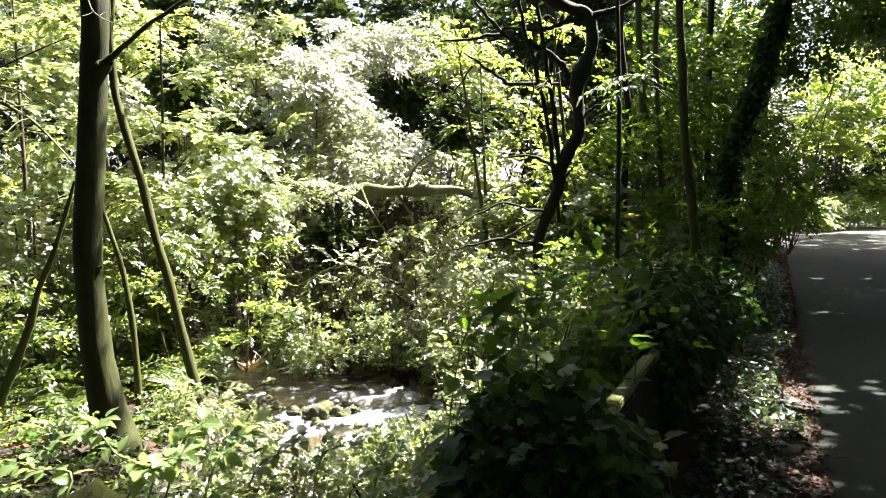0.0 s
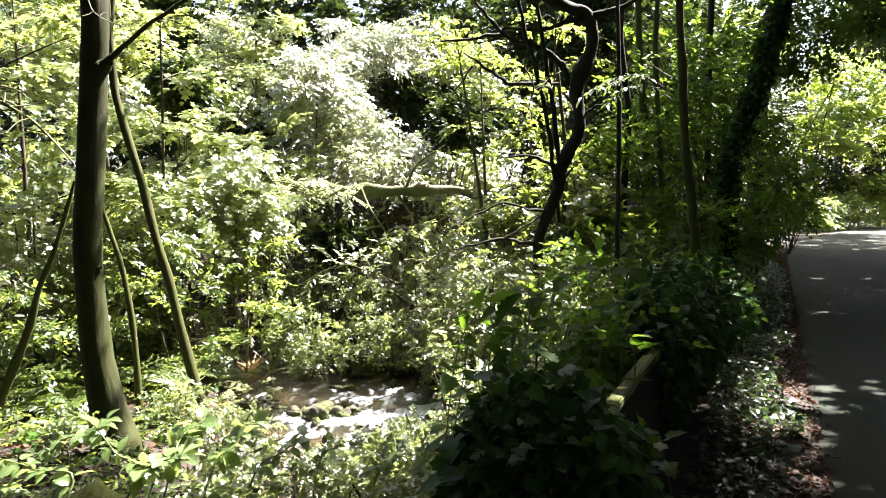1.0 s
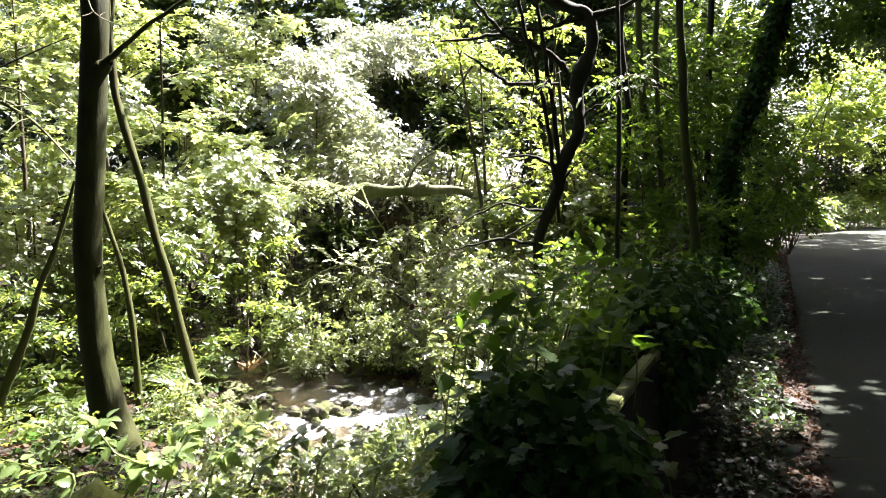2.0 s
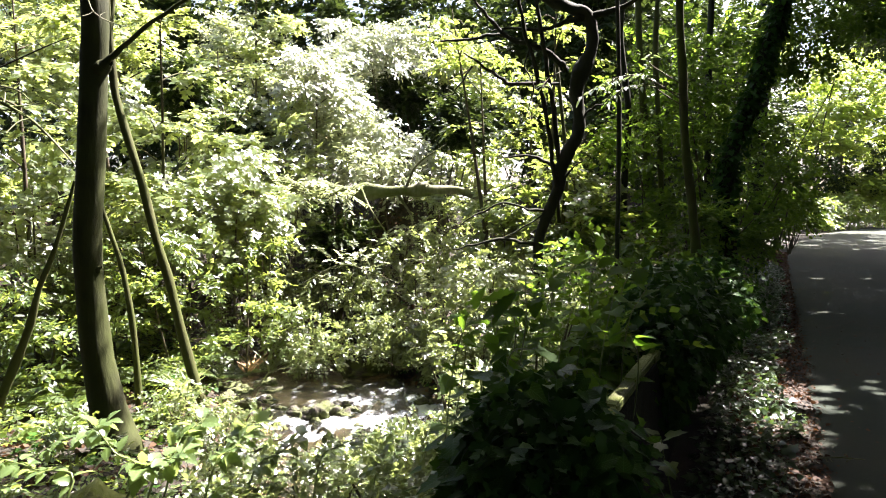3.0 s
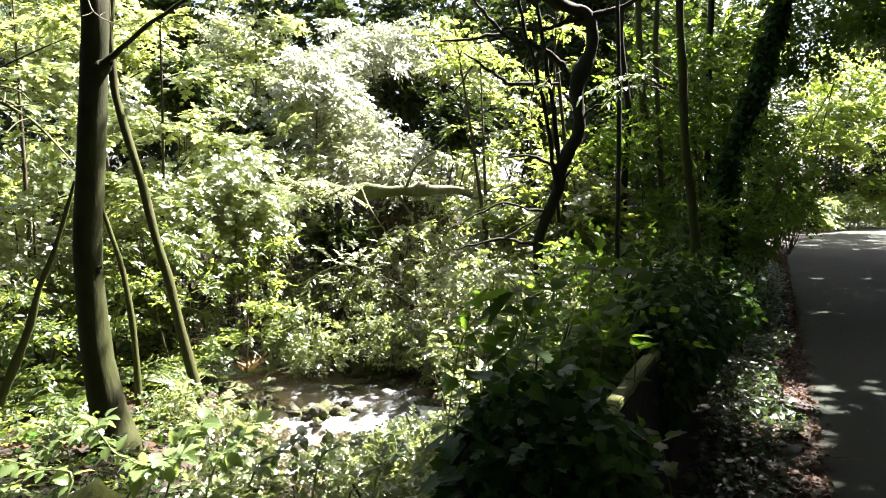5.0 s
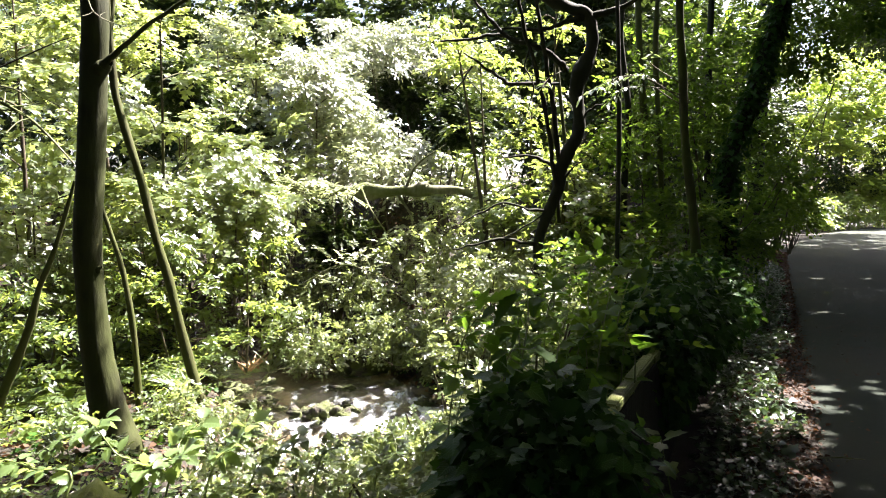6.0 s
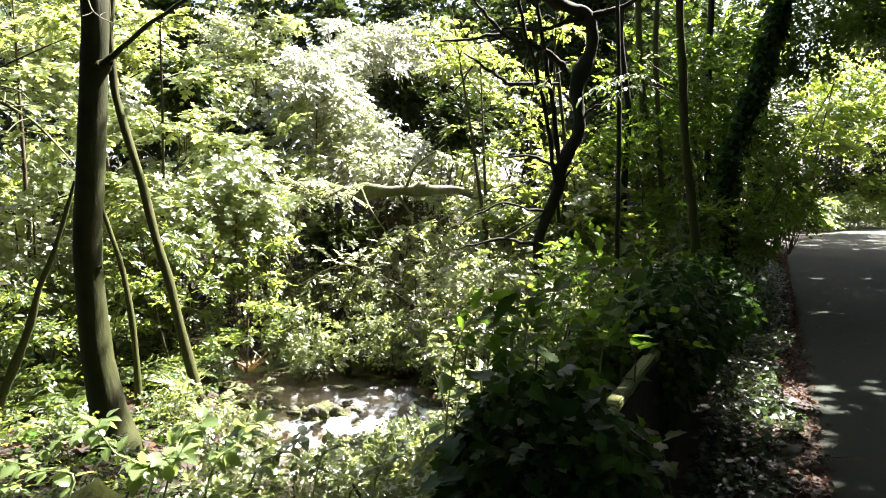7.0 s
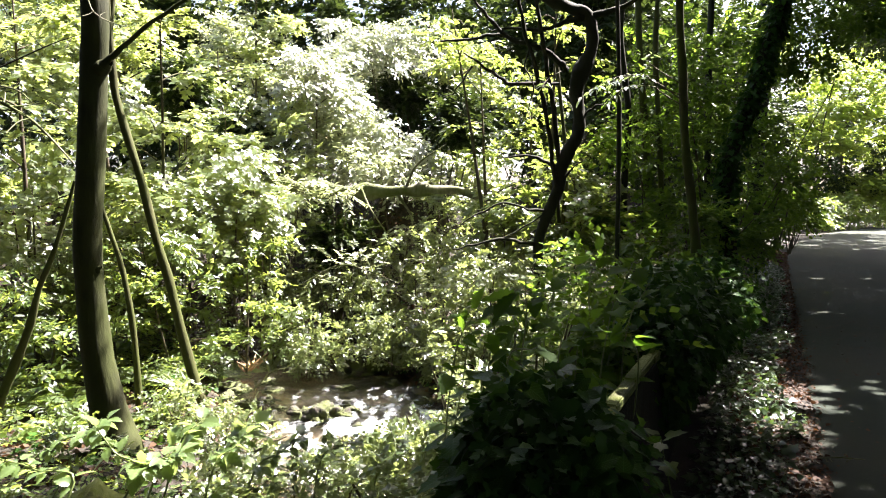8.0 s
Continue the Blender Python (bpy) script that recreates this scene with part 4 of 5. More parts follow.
def shade_tree(x, y, h, r, n, cx=None, cy=None):
    """A tall tree added for its shade; its crown may lean out over the lane to (cx, cy)."""
    g = floor_at(x, y)
    cx, cy = (x if cx is None else cx), (y if cy is None else cy)
    mx, my = 0.5 * (x + cx), 0.5 * (y + cy)
    root = tree("shade_tree", [(x, y, g), (x + 0.1, y, g + h * 0.4), (0.7 * x + 0.3 * cx, 0.7 * y + 0.3 * cy, g + h * 0.75), (mx, my, g + h + r * 0.2)], [0.26, 0.2, 0.16, 0.06],
                BARK_DARK, "tall broad-crowned tree added to shade the lane", [([(x, y, g + h * 0.6), (mx, my, g + h * 0.85), (cx + 0.3 * r, cy - 0.2 * r, g + h)], [0.1, 0.07, 0.04]),
                ([(x, y, g + h * 0.65), (mx, my, g + h * 0.88), (cx - 0.4 * r, cy + 0.3 * r, g + h)], [0.09, 0.07, 0.04])])
    foliage(root, "far", DARK_LEAF, (cx, cy, g + h), (r, r, r * 0.4), int(n * 0.72), 0.1, 5.0, name="crown", size=2.0)
    return root


# Crowns placed to block sun and sky; small ones trim single sun patches.
for row in ((11.5, 4.5, 9.0, 4.6, 1700), (9.5, -2.0, 9.0, 4.6, 1500), (13.5, 13.0, 9.5, 4.2, 1400), (18.5, 18.0, 9.5, 4.2, 1200), (18.6, 22.8, 10.5, 3.0, 900, 15.8, 21.8), (21.5, 26.8, 10.5, 2.8, 600, 18.4, 25.8),
            (-4.0, -5.0, 9.0, 5.2, 1800, -2.5, -5.0), (-9.0, 0.5, 9.5, 4.8, 1500), (-13.5, 8.0, 10.0, 4.5, 1200), (3.5, -8.0, 9.5, 5.0, 1500), (-10, -8, 10, 5.5, 1500),
            (8.2, 2.0, 9.5, 3.8, 1300, 5.5, 0.3), (16.5, 8.0, 10, 4.5, 1300), (-1.8, -1.2, 8.5, 3.2, 1100, 0.0, -1.0), (-17, 2, 10, 5, 1200), (-5.2, 0.6, 9.0, 3.6, 1200, -4.6, 0.4),
            (6.4, -3.0, 9.0, 3.6, 1100, 2.0, -3.6), (-7.5, 4.6, 9.5, 2.8, 800), (9.2, 19.8, 11.2, 3.2, 1000, 12.4, 20.2), (6.9, 3.6, 9.2, 1.5, 260, 1.3, 3.0), (27.5, 33.5, 10.5, 2.2, 260, 22.3, 34.2), (28.5, 36.0, 10.5, 2.0, 260, 24.8, 37.5), (26.0, 29.5, 10.5, 1.5, 170, 20.5, 30.4), (11.8, 6.5, 8.8, 0.5, 90, 7.7, 7.0), (13.0, 9.5, 9.0, 1.0, 210, 9.4, 10.7)):
    shade_tree(*row)


# ---- the parapet and its ivy ----
rng = np.random.default_rng(22)
def block(name, corners, h0, h1, mat, parent, soft=0.008):
    """A bevelled prism over four ground corners, from h0 to h1."""
    bm = bmesh.new()
    lo = [bm.verts.new((x, y, h0)) for x, y in corners]
    hi = [bm.verts.new((x, y, h1)) for x, y in corners]
    bm.faces.new(lo[::-1])
    bm.faces.new(hi)
    for i in range(4):
        bm.faces.new((lo[i], lo[(i + 1) % 4], hi[(i + 1) % 4], hi[i]))
    bmesh.ops.bevel(bm, geom=bm.edges[:], offset=soft, segments=2, affect="EDGES")
    bmesh.ops.recalc_face_normals(bm, faces=bm.faces[:])
    me = bpy.data.meshes.new(name)
    bm.to_mesh(me)
    bm.free()
    me.materials.append(mat)
    return under(new(name, me), parent)


def on_fence(s, side):
    """A point s metres along the lane from where the viewer stands abreast, side metres to the left of the asphalt's edge."""
    return (0.33 + ALONG[0] * s - ALONG[1] * (side - 0.01), -0.14 + ALONG[1] * s + ALONG[0] * (side - 0.01))


parapet = empty("parapet_wall", (*on_fence(2.6, 0.87), 0.0), label="low parapet with a mossy coping under heavy ivy", category="wall")
# Near-black bark colour puts the shade of the wall's face into its material.
block("wall_body", [on_fence(2.0, 0.89), on_fence(7.4, 0.89), on_fence(7.4, 0.935), on_fence(2.0, 0.935)], -0.3, 0.785, BARK_DARK, parapet)
for i, (a, b) in enumerate(((2.0, 2.52), (2.526, 2.93), (2.936, 3.44), (3.446, 4.3), (4.306, 5.3), (5.306, 6.3), (6.306, 7.4))):
    e = 0.004 * (i % 3 - 1)
    block("coping_stone", [on_fence(a, 0.885 + e), on_fence(b, 0.885 + e), on_fence(b, 0.942 + e), on_fence(a, 0.942 + e)], 0.789, 0.83 + e, COPING, parapet, 0.006)


def leaf_mesh(name, shape, mat):
    return mesh_np(name, shape[0], shape[1], mat, True)


def leaf_at(me, pos, axis, up, size, parent, name="leaf"):
    """One leaf as a part of its own."""
    a = Vector(axis).normalized()
    s = a.cross(Vector(up)).normalized()
    n = s.cross(a)
    m = Matrix(((s.x, a.x, n.x), (s.y, a.y, n.y), (s.z, a.z, n.z))).to_4x4()
    ob = new(name, me)
    ob.parent = parent
    ob.matrix_parent_inverse = parent.matrix_world.inverted()
    ob.matrix_basis = Matrix.Translation(Vector(pos)) @ m @ Matrix.Scale(size, 4)
    return ob


def ivy_mass(centre, radii, n_part, n_rest, label, size=0.085, core=True):
    """Ivy heaped over a support: leaves that hang from its outside, over a thick tangle of stems and older leaves."""
    c, r = np.array(centre), np.array(radii)
    root = empty("ivy", (c[0], c[1], c[2] - r[2]), label=label, category="ivy")
    me = [leaf_mesh("ivy_leaf", IVY_LEAF, IVY_BIG), leaf_mesh("ivy_leaf", fan([(0, 0.05), (0.36, -0.02), (0.44, 0.3), (0.26, 0.55), (0, 1.0)], 0.2), IVY_BIG)]
    for i in range(n_part):
        d = unit(rng.normal(size=3) + np.array([0, -0.5, 0.25]))
        p = c + d * r * (0.92 + 0.2 * rng.random())
        ax = np.array([d[0] * 0.7, d[1] * 0.7, -0.55 + 0.5 * d[2]]) + 0.4 * rng.normal(size=3)
        leaf_at(me[i % 2], p, ax, d + np.array([0, 0, 0.7]) + 0.35 * rng.normal(size=3), size * (0.55 + 0.75 * rng.random()), root)
    d = unit(rng.normal(size=(n_rest, 3)))
    p = c + d * r * (0.45 + 0.55 * rng.random((n_rest, 1)) ** 0.5)
    ax = d * [0.7, 0.7, 0.4] + [0, 0, -0.5] + 0.4 * rng.normal(size=d.shape)
    v, f = leaves(IVY_LEAF, p, ax, d + [0, 0, 0.5] + 0.5 * rng.normal(size=d.shape), size * (0.6 + 0.7 * rng.random(n_rest)))
    ob = under(new("inner_leaves", mesh_np("inner_leaves", v, f, IVY)), root)
    ob["kind"] = "stuff"
    for i in range(7):
        a = c + np.clip(rng.normal(size=3), -1.3, 1.3) * r * [0.35, 0.35, 0.0] - [0, 0, r[2]]
        b = c + np.clip(rng.normal(size=3), -1.3, 1.3) * r * 0.35
        limb("stem", [a, 0.5 * (a + b) + rng.normal(size=3) * 0.08, b], [0.018, 0.014, 0.006], TWIG, root, 5, 5)
    return root


ivy_mass((0.31, 2.05, 0.52), (0.37, 0.36, 0.56), 400, 3400, "dark heap of large-leaved ivy over the parapet", 0.062)
ivy_mass((0.72, 1.75, 0.25), (0.40, 0.34, 0.45), 180, 1500, "dark heap of ivy at the parapet's foot", 0.058)
ivy_mass((*on_fence(2.75, 0.76), 0.14), (0.12, 0.40, 0.2), 24, 200, "sparse dark ivy at the foot of the parapet", 0.06)
for s, z, rx, rz, n in ((3.9, 0.70, 0.28, 0.38, 1200), (4.3, 0.78, 0.34, 0.44, 1500), (5.0, 0.75, 0.40, 0.45, 1500), (6.2, 0.70, 0.5, 0.45, 1500), (7.4, 0.65, 0.5, 0.45, 1200), (8.8, 0.5, 0.6, 0.5, 1000)):
    x, y = on_fence(s, 0.97)
    ivy_mass((x, y, z), (rx * 0.9, rx * 1.25, rz), 60, n, "dark ivy hanging over the roadside parapet", 0.062)


# Ivy up the leaning trunk.
def ivy_sleeve(parent, pts, reach, n):
    line = curve_points(pts, 12)
    k = rng.integers(0, len(line), n)
    d = unit(rng.normal(size=(n, 3)) * [1, 1, 0.3])
    p = line[k] + d * (reach * (0.45 + 0.75 * rng.random((n, 1))) * (0.7 + 0.5 * np.sin(k * 0.9)[:, None] ** 2))
    v, f = leaves(IVY_LEAF, p, d * 0.6 + [0, 0, -0.6] + 0.4 * rng.normal(size=d.shape), d + [0, 0, 0.6] + 0.4 * rng.normal(size=d.shape), 0.08 * (0.6 + 0.7 * rng.random(n)))
    ob = under(new("ivy_cover", mesh_np("ivy_cover", v, f, IVY)), parent)
    ob["kind"] = "stuff"


ivy_sleeve(IVY_TREE, IVY_LINE, 0.13, 2600)


# ---- plants close by ----
rng = np.random.default_rng(23)
def cane(name, pts, r, leaf, size, count, mat, label, category, start=0.25, pair=True, stem_mat=None, drop=0.25, clump=1):
    """An arching stem with leaves in pairs, each leaf a part."""
    line = curve_points(pts, 8)
    root = empty(name, tuple(line[0]), label=label, category=category)
    stem = limb("stem", pts, [r, r * 0.8, r * 0.4], stem_mat or GREEN_STEM, root, 6, 6)
    me = leaf_mesh("leaf", leaf, mat)
    for i in range(count):
        s = start + (1 - start) * (i + 0.5) / count
        k = min(int(s * (len(line) - 1)), len(line) - 2)
        p, t = line[k], unit(line[k + 1] - line[k])
        side = unit(np.cross(t, [0, 0, 1.0])) * (1 if i % 2 else -1)
        if i == count - 1:
            side = side * 0.1
        for j in range(clump):
            turn = (j - (clump - 1) / 2) * 0.9
            ax = side * math.cos(turn) + t * (0.5 + math.sin(turn)) + rng.normal(size=3) * 0.4 - [0, 0, drop]
            stalk = p + unit(ax) * size * (0.1 + 0.3 * rng.random())
            leaf_at(me, stalk, ax, np.array([0, 0, 1.0]) + rng.normal(size=3) * 0.3, size * (0.7 + 0.5 * rng.random()) * (1.1 if j == clump // 2 else 0.85), stem)
    return root


SWAYING = []
# Broad toothed leaves in the shade, in front of the crooked tree.
for foot, mid, tip, size, n in (
        ((0.05, 2.75, -0.25), (0.28, 2.7, 0.95), (0.32, 2.6, 1.31), 0.17, 9), ((-0.05, 2.95, -0.3), (0.16, 2.9, 0.81), (0.16, 2.8, 1.17), 0.16, 8),
        ((0.45, 2.8, -0.1), (0.48, 2.8, 0.91), (0.52, 2.7, 1.18), 0.15, 8), ((0.65, 3.0, 0), (0.71, 3, 0.88), (0.74, 2.9, 1.21), 0.16, 8),
        ((0.55, 3.3, -0.1), (0.61, 3.3, 0.93), (0.67, 3.2, 1.33), 0.15, 9), ((0.8, 3.5, 0), (0.86, 3.4, 1.02), (0.94, 3.2, 1.34), 0.15, 8),
        ((0.15, 3.4, -0.4), (0.28, 3.4, 0.79), (0.3, 3.3, 1.15), 0.15, 9), ((0.3, 3.6, -0.4), (0.47, 3.5, 0.89), (0.51, 3.4, 1.17), 0.14, 8),
        ((-0.1, 3.6, -0.5), (0.14, 3.6, 0.71), (0.08, 3.5, 0.95), 0.14, 7), ((0.85, 3.2, 0), (0.86, 3.1, 0.97), (0.93, 3, 1.24), 0.14, 7),
        ((0.1, 2.6, -0.2), (0.13, 2.6, 0.84), (0.03, 2.5, 0.96), 0.11, 7), ((0.3, 2.7, -0.1), (0.27, 2.7, 0.86), (0.19, 2.6, 1.05), 0.12, 7), ((0.5, 3.1, -0.1), (0.47, 3.1, 0.86), (0.37, 3, 1.04), 0.12, 8),
        ((0.7, 3.3, 0), (0.69, 3.3, 0.87), (0.75, 3.2, 1.06), 0.12, 8), ((0.75, 2.9, 0), (0.74, 2.9, 0.86), (0.78, 2.8, 1.05), 0.11, 7), ((0.2, 3.9, -0.4), (0.22, 3.9, 0.8), (0.15, 3.8, 1.09), 0.13, 8),
        ((0.6, 4.0, -0.2), (0.6, 4, 0.92), (0.66, 3.9, 1.24), 0.13, 8), ((0.95, 3.9, 0), (0.95, 3.9, 1.07), (0.89, 3.8, 1.34), 0.13, 8),
        ((0.25, 2.5, -0.1), (0.38, 2.5, 0.89), (0.34, 2.4, 1.08), 0.13, 7), ((0.6, 2.6, 0.1), (0.59, 2.6, 0.87), (0.53, 2.5, 1.05), 0.13, 7)):
    SWAYING.append(cane("broad_leaved_weed", [foot, tuple(np.array(mid) + rng.normal(size=3) * 0.06), tip], 0.0045, TOOTHED, size * 0.72, n + 3, NETTLE, "tall shaded weed with broad toothed leaves", "weed", start=0.12))
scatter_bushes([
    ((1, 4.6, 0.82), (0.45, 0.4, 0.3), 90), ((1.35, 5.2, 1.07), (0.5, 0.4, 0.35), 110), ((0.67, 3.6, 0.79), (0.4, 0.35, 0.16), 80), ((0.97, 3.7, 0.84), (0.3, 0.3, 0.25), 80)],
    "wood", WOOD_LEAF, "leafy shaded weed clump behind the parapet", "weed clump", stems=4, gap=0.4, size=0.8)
# Feathered sprays that hang from the pole beside the crooked tree.
SPRAY_LEAF = leaf_material("silvery_spray_leaf", (0.05, 0.09, 0.03), (0.13, 0.18, 0.08), (0.24, 0.34, 0.09), thin=0.35, rough=0.33, gloss=1.0, wax=1.0)
for pts, size, n in (
        ([(2.5, 7, 2.59), (2.19, 6.9, 2.75), (2.01, 6.8, 2.89), (1.68, 6.7, 2.8), (1.31, 6.6, 2.62)], 0.085, 30), ([(2.48, 7, 2.71), (2.13, 6.8, 2.76), (1.79, 6.6, 2.73), (1.54, 6.5, 2.53)], 0.08, 26),
        ([(2.49, 7, 2.65), (2.07, 6.8, 2.84), (1.76, 6.7, 2.85), (1.43, 6.6, 2.7)], 0.085, 26), ([(2.47, 7, 2.82), (2.1, 6.9, 3.02), (2.12, 6.8, 3.11), (2.25, 6.7, 3.2)], 0.085, 18), ([(1.44, 8, 3.18), (1.18, 7.6, 2.99), (1.08, 7.4, 2.86)], 0.085, 12)):
    SWAYING.append(cane("hanging_spray", pts, 0.006, outline([0.12, 0.17, 0.11], 0.15, 0.15), size, n, SPRAY_LEAF, "feathered ash spray hanging from a roadside tree", "leaf spray", start=0.4, stem_mat=TWIG))
# Sunlit brambles over the near bank.
for pts, size, n in (
        ([(-2.6, 2.6, -0.5), (-2.06, 3.2, 0.3), (-1.69, 3.1, 0.52), (-1.53, 3, 0.62)], 0.11, 9), ([(-1.9, 2.6, -0.5), (-1.27, 2.8, 0.34), (-1.46, 2.9, 0.5), (-1.55, 2.9, 0.63)], 0.13, 9),
        ([(-1.4, 2.7, -0.5), (-1.22, 2.9, 0.37), (-1.2, 3, 0.52), (-1.13, 3.1, 0.58)], 0.17, 9), ([(-1.2, 2.8, -0.5), (-1.11, 3.1, 0.29), (-1.01, 3.2, 0.42), (-0.95, 3.3, 0.51)], 0.17, 9),
        ([(-2.2, 2.5, -0.5), (-1.56, 2.7, 0.38), (-1.75, 2.8, 0.46), (-1.97, 2.9, 0.47)], 0.12, 8), ([(-1.0, 2.9, -0.5), (-0.95, 3.2, 0.22), (-0.81, 3.3, 0.35), (-0.72, 3.4, 0.4)], 0.13, 8),
        ([(-1.7, 2.4, -0.5), (-1.25, 2.6, 0.45), (-1.18, 2.6, 0.55), (-1.02, 2.6, 0.61)], 0.16, 8), ([(-2.4, 3.2, -0.6), (-2.07, 3.6, 0.14), (-2.25, 3.7, 0.23), (-2.24, 3.8, 0.29)], 0.09, 8),
        ([(-0.7, 3.2, -0.6), (-0.68, 3.5, 0.15), (-0.57, 3.6, 0.27), (-0.4, 3.7, 0.3)], 0.10, 8), ([(-0.4, 3.0, -0.6), (-0.35, 3.3, 0.17), (-0.25, 3.4, 0.31), (-0.28, 3.5, 0.4)], 0.10, 8)):
    SWAYING.append(cane("bramble", pts, 0.006, TOOTHED, size * 0.55, n + 6, BRAMBLE_BIG, "sunlit arching bramble with broad green leaves", "bramble", clump=3))
# Fine weeds along the near bank.
scatter_bushes([
    ((-1.6, 3.2, -0.1), (0.4, 0.4, 0.2), 70), ((-1.1, 3.3, -0.05), (0.45, 0.4, 0.3), 170), ((-0.65, 3.3, 0.0), (0.45, 0.4, 0.32), 210),
    ((-0.2, 3.2, 0.06), (0.35, 0.4, 0.3), 280), ((-2.4, 3.3, -0.3), (0.4, 0.4, 0.18), 60), ((-0.15, 4.2, -0.25), (0.4, 0.4, 0.3), 300),
    ((0.35, 4.4, 0.0), (0.45, 0.5, 0.45), 420), ((0.4, 5.4, -0.1), (0.35, 0.45, 0.42), 300), ((0.9, 5.0, 0.3), (0.5, 0.5, 0.6), 420), ((1.3, 6.2, 0.4), (0.6, 0.6, 0.6), 420),
    ((-0.75, 4.8, -0.35), (0.25, 0.25, 0.25), 180), ((-0.42, 4.5, -0.22), (0.3, 0.3, 0.28), 260), ((-0.15, 4.4, -0.1), (0.28, 0.3, 0.3), 260), ((-0.1, 5.2, -0.3), (0.25, 0.3, 0.25), 200), ((-0.95, 3.7, -0.5), (0.35, 0.35, 0.25), 260), ((-0.6, 3.9, -0.5), (0.35, 0.35, 0.25), 240), ((-1.6, 4.9, -0.5), (0.35, 0.4, 0.18), 180), ((-1.9, 5.9, -0.5), (0.35, 0.4, 0.25), 220), ((-2.6, 6.8, -0.55), (0.35, 0.35, 0.22), 200), ((0.6, 7.2, 0.0), (0.6, 0.6, 0.6), 420), ((1.6, 7.6, 0.5), (0.6, 0.6, 0.6), 420), ((2.6, 8.6, 0.6), (0.7, 0.7, 0.6), 420)],
    "thorn", BRAMBLE, "fine-leaved green weed clump on the bank", "weed clump", stems=5, gap=0.3, size=0.8)


def fern(x, y, reach, n, label):
    """A rosette of arching fronds, each with two rows of narrow leaflets."""
    z = floor_at(x, y)
    root = empty("fern", (x, y, z), label=label, category="fern")
    for i in range(n):
        a = 6.283 * (i + 0.6 * rng.random()) / n
        out = np.array([math.cos(a), math.sin(a), 0])
        ln = reach * (0.75 + 0.4 * rng.random())
        s = np.linspace(0, 1, 17)
        line = np.array([x, y, z]) + np.outer(s * ln * 0.85, out) + np.outer(ln * (0.85 * s - 0.75 * s ** 2.2), [0, 0, 1.0])
        frond = limb("frond", line[::4], [0.005, 0.004, 0.002], GREEN_STEM, root, 4, 4)
        t = unit(np.gradient(line, axis=0))
        side = unit(np.cross(t, [0, 0, 1.0]))
        k = np.repeat(np.arange(2, 17), 2)
        sg = np.where(np.arange(len(k)) % 2 == 0, 1.0, -1.0)[:, None]
        size = ln * 0.3 * np.sin(np.pi * (0.12 + 0.86 * s[k])) + 0.01
        v, f = leaves(SLIM, line[k], side[k] * sg + 0.35 * t[k], np.cross(side[k], t[k]) + 0.15 * rng.normal(size=(len(k), 3)), size)
        under(new("blade", mesh_np("blade", v, f, HAZEL)), frond)
    return root


for x, y, r, n in ((-3.64, 9.6, 0.75, 9), (-4.09, 8.9, 0.70, 9), (-5.03, 9.4, 0.70, 8), (-5.01, 8.2, 0.70, 9), (-4.77, 7.4, 0.60, 8), (-4.32, 7.6, 0.60, 8), (-3.51, 8.6, 0.55, 8), (-3.22, 10.2, 0.60, 8), (-3.29, 11.0, 0.70, 9), (-5.03, 10.2, 0.70, 8), (-6.14, 9.4, 0.80, 9), (-3.93, 6.7, 0.50, 8), (-3.30, 7.4, 0.45, 7), (-2.50, 11.2, 0.60, 8)):
    fern(x, y, r, n, "green fern with arching fronds on the bank")


def grass_tuft(at, n, h, mat, label):
    root = empty("grass_tuft", at, label=label, category="grass")
    me = leaf_mesh("blade", BLADE, mat)
    for i in range(n):
        a = rng.random() * 6.283
        ax = (0.6 * math.cos(a), 0.6 * math.sin(a), 0.5 + 0.6 * rng.random())
        leaf_at(me, np.array(at) + rng.normal(size=3) * [0.05, 0.05, 0], ax, np.array([0, 0, 1.0]) + 0.4 * rng.normal(size=3), h * (0.6 + 0.6 * rng.random()), root, "blade")
    return root


def on_ground(x, y, dz=0.0):
    return (x, y, max(floor_at(x, y), WATER_Z - 0.02) + dz)


for x, y, n, h, m_, lab in ((-3.0, 10.3, 22, 0.34, STRAW, "dry orange-brown grass tuft at the water's edge"), (-2.65, 10.2, 14, 0.6, BRAMBLE, "green sedge at the water's edge"),
                            (-0.2, 6.3, 50, 0.45, BRAMBLE, "green grass tuft on the stream bank"), (-0.35, 5.2, 60, 0.4, BRAMBLE, "green grass tuft on the stream bank"),
                            (-1.3, 4.6, 50, 0.4, BRAMBLE, "green grass tuft on the stream bank"), (-1.25, 3.05, 45, 0.34, BRAMBLE, "tangled bright grass among the brambles"), (-0.9, 3.1, 45, 0.32, BRAMBLE, "tangled bright grass among the brambles"),
                            (-1.6, 3.0, 40, 0.3, BRAMBLE, "tangled bright grass among the brambles"), (-0.5, 3.0, 40, 0.3, BRAMBLE, "tangled bright grass among the brambles"), (-3.3, 8.3, 40, 0.35, BRAMBLE, "green grass tuft on the stream bank")):
    grass_tuft(on_ground(x, y), n, h, m_, lab)


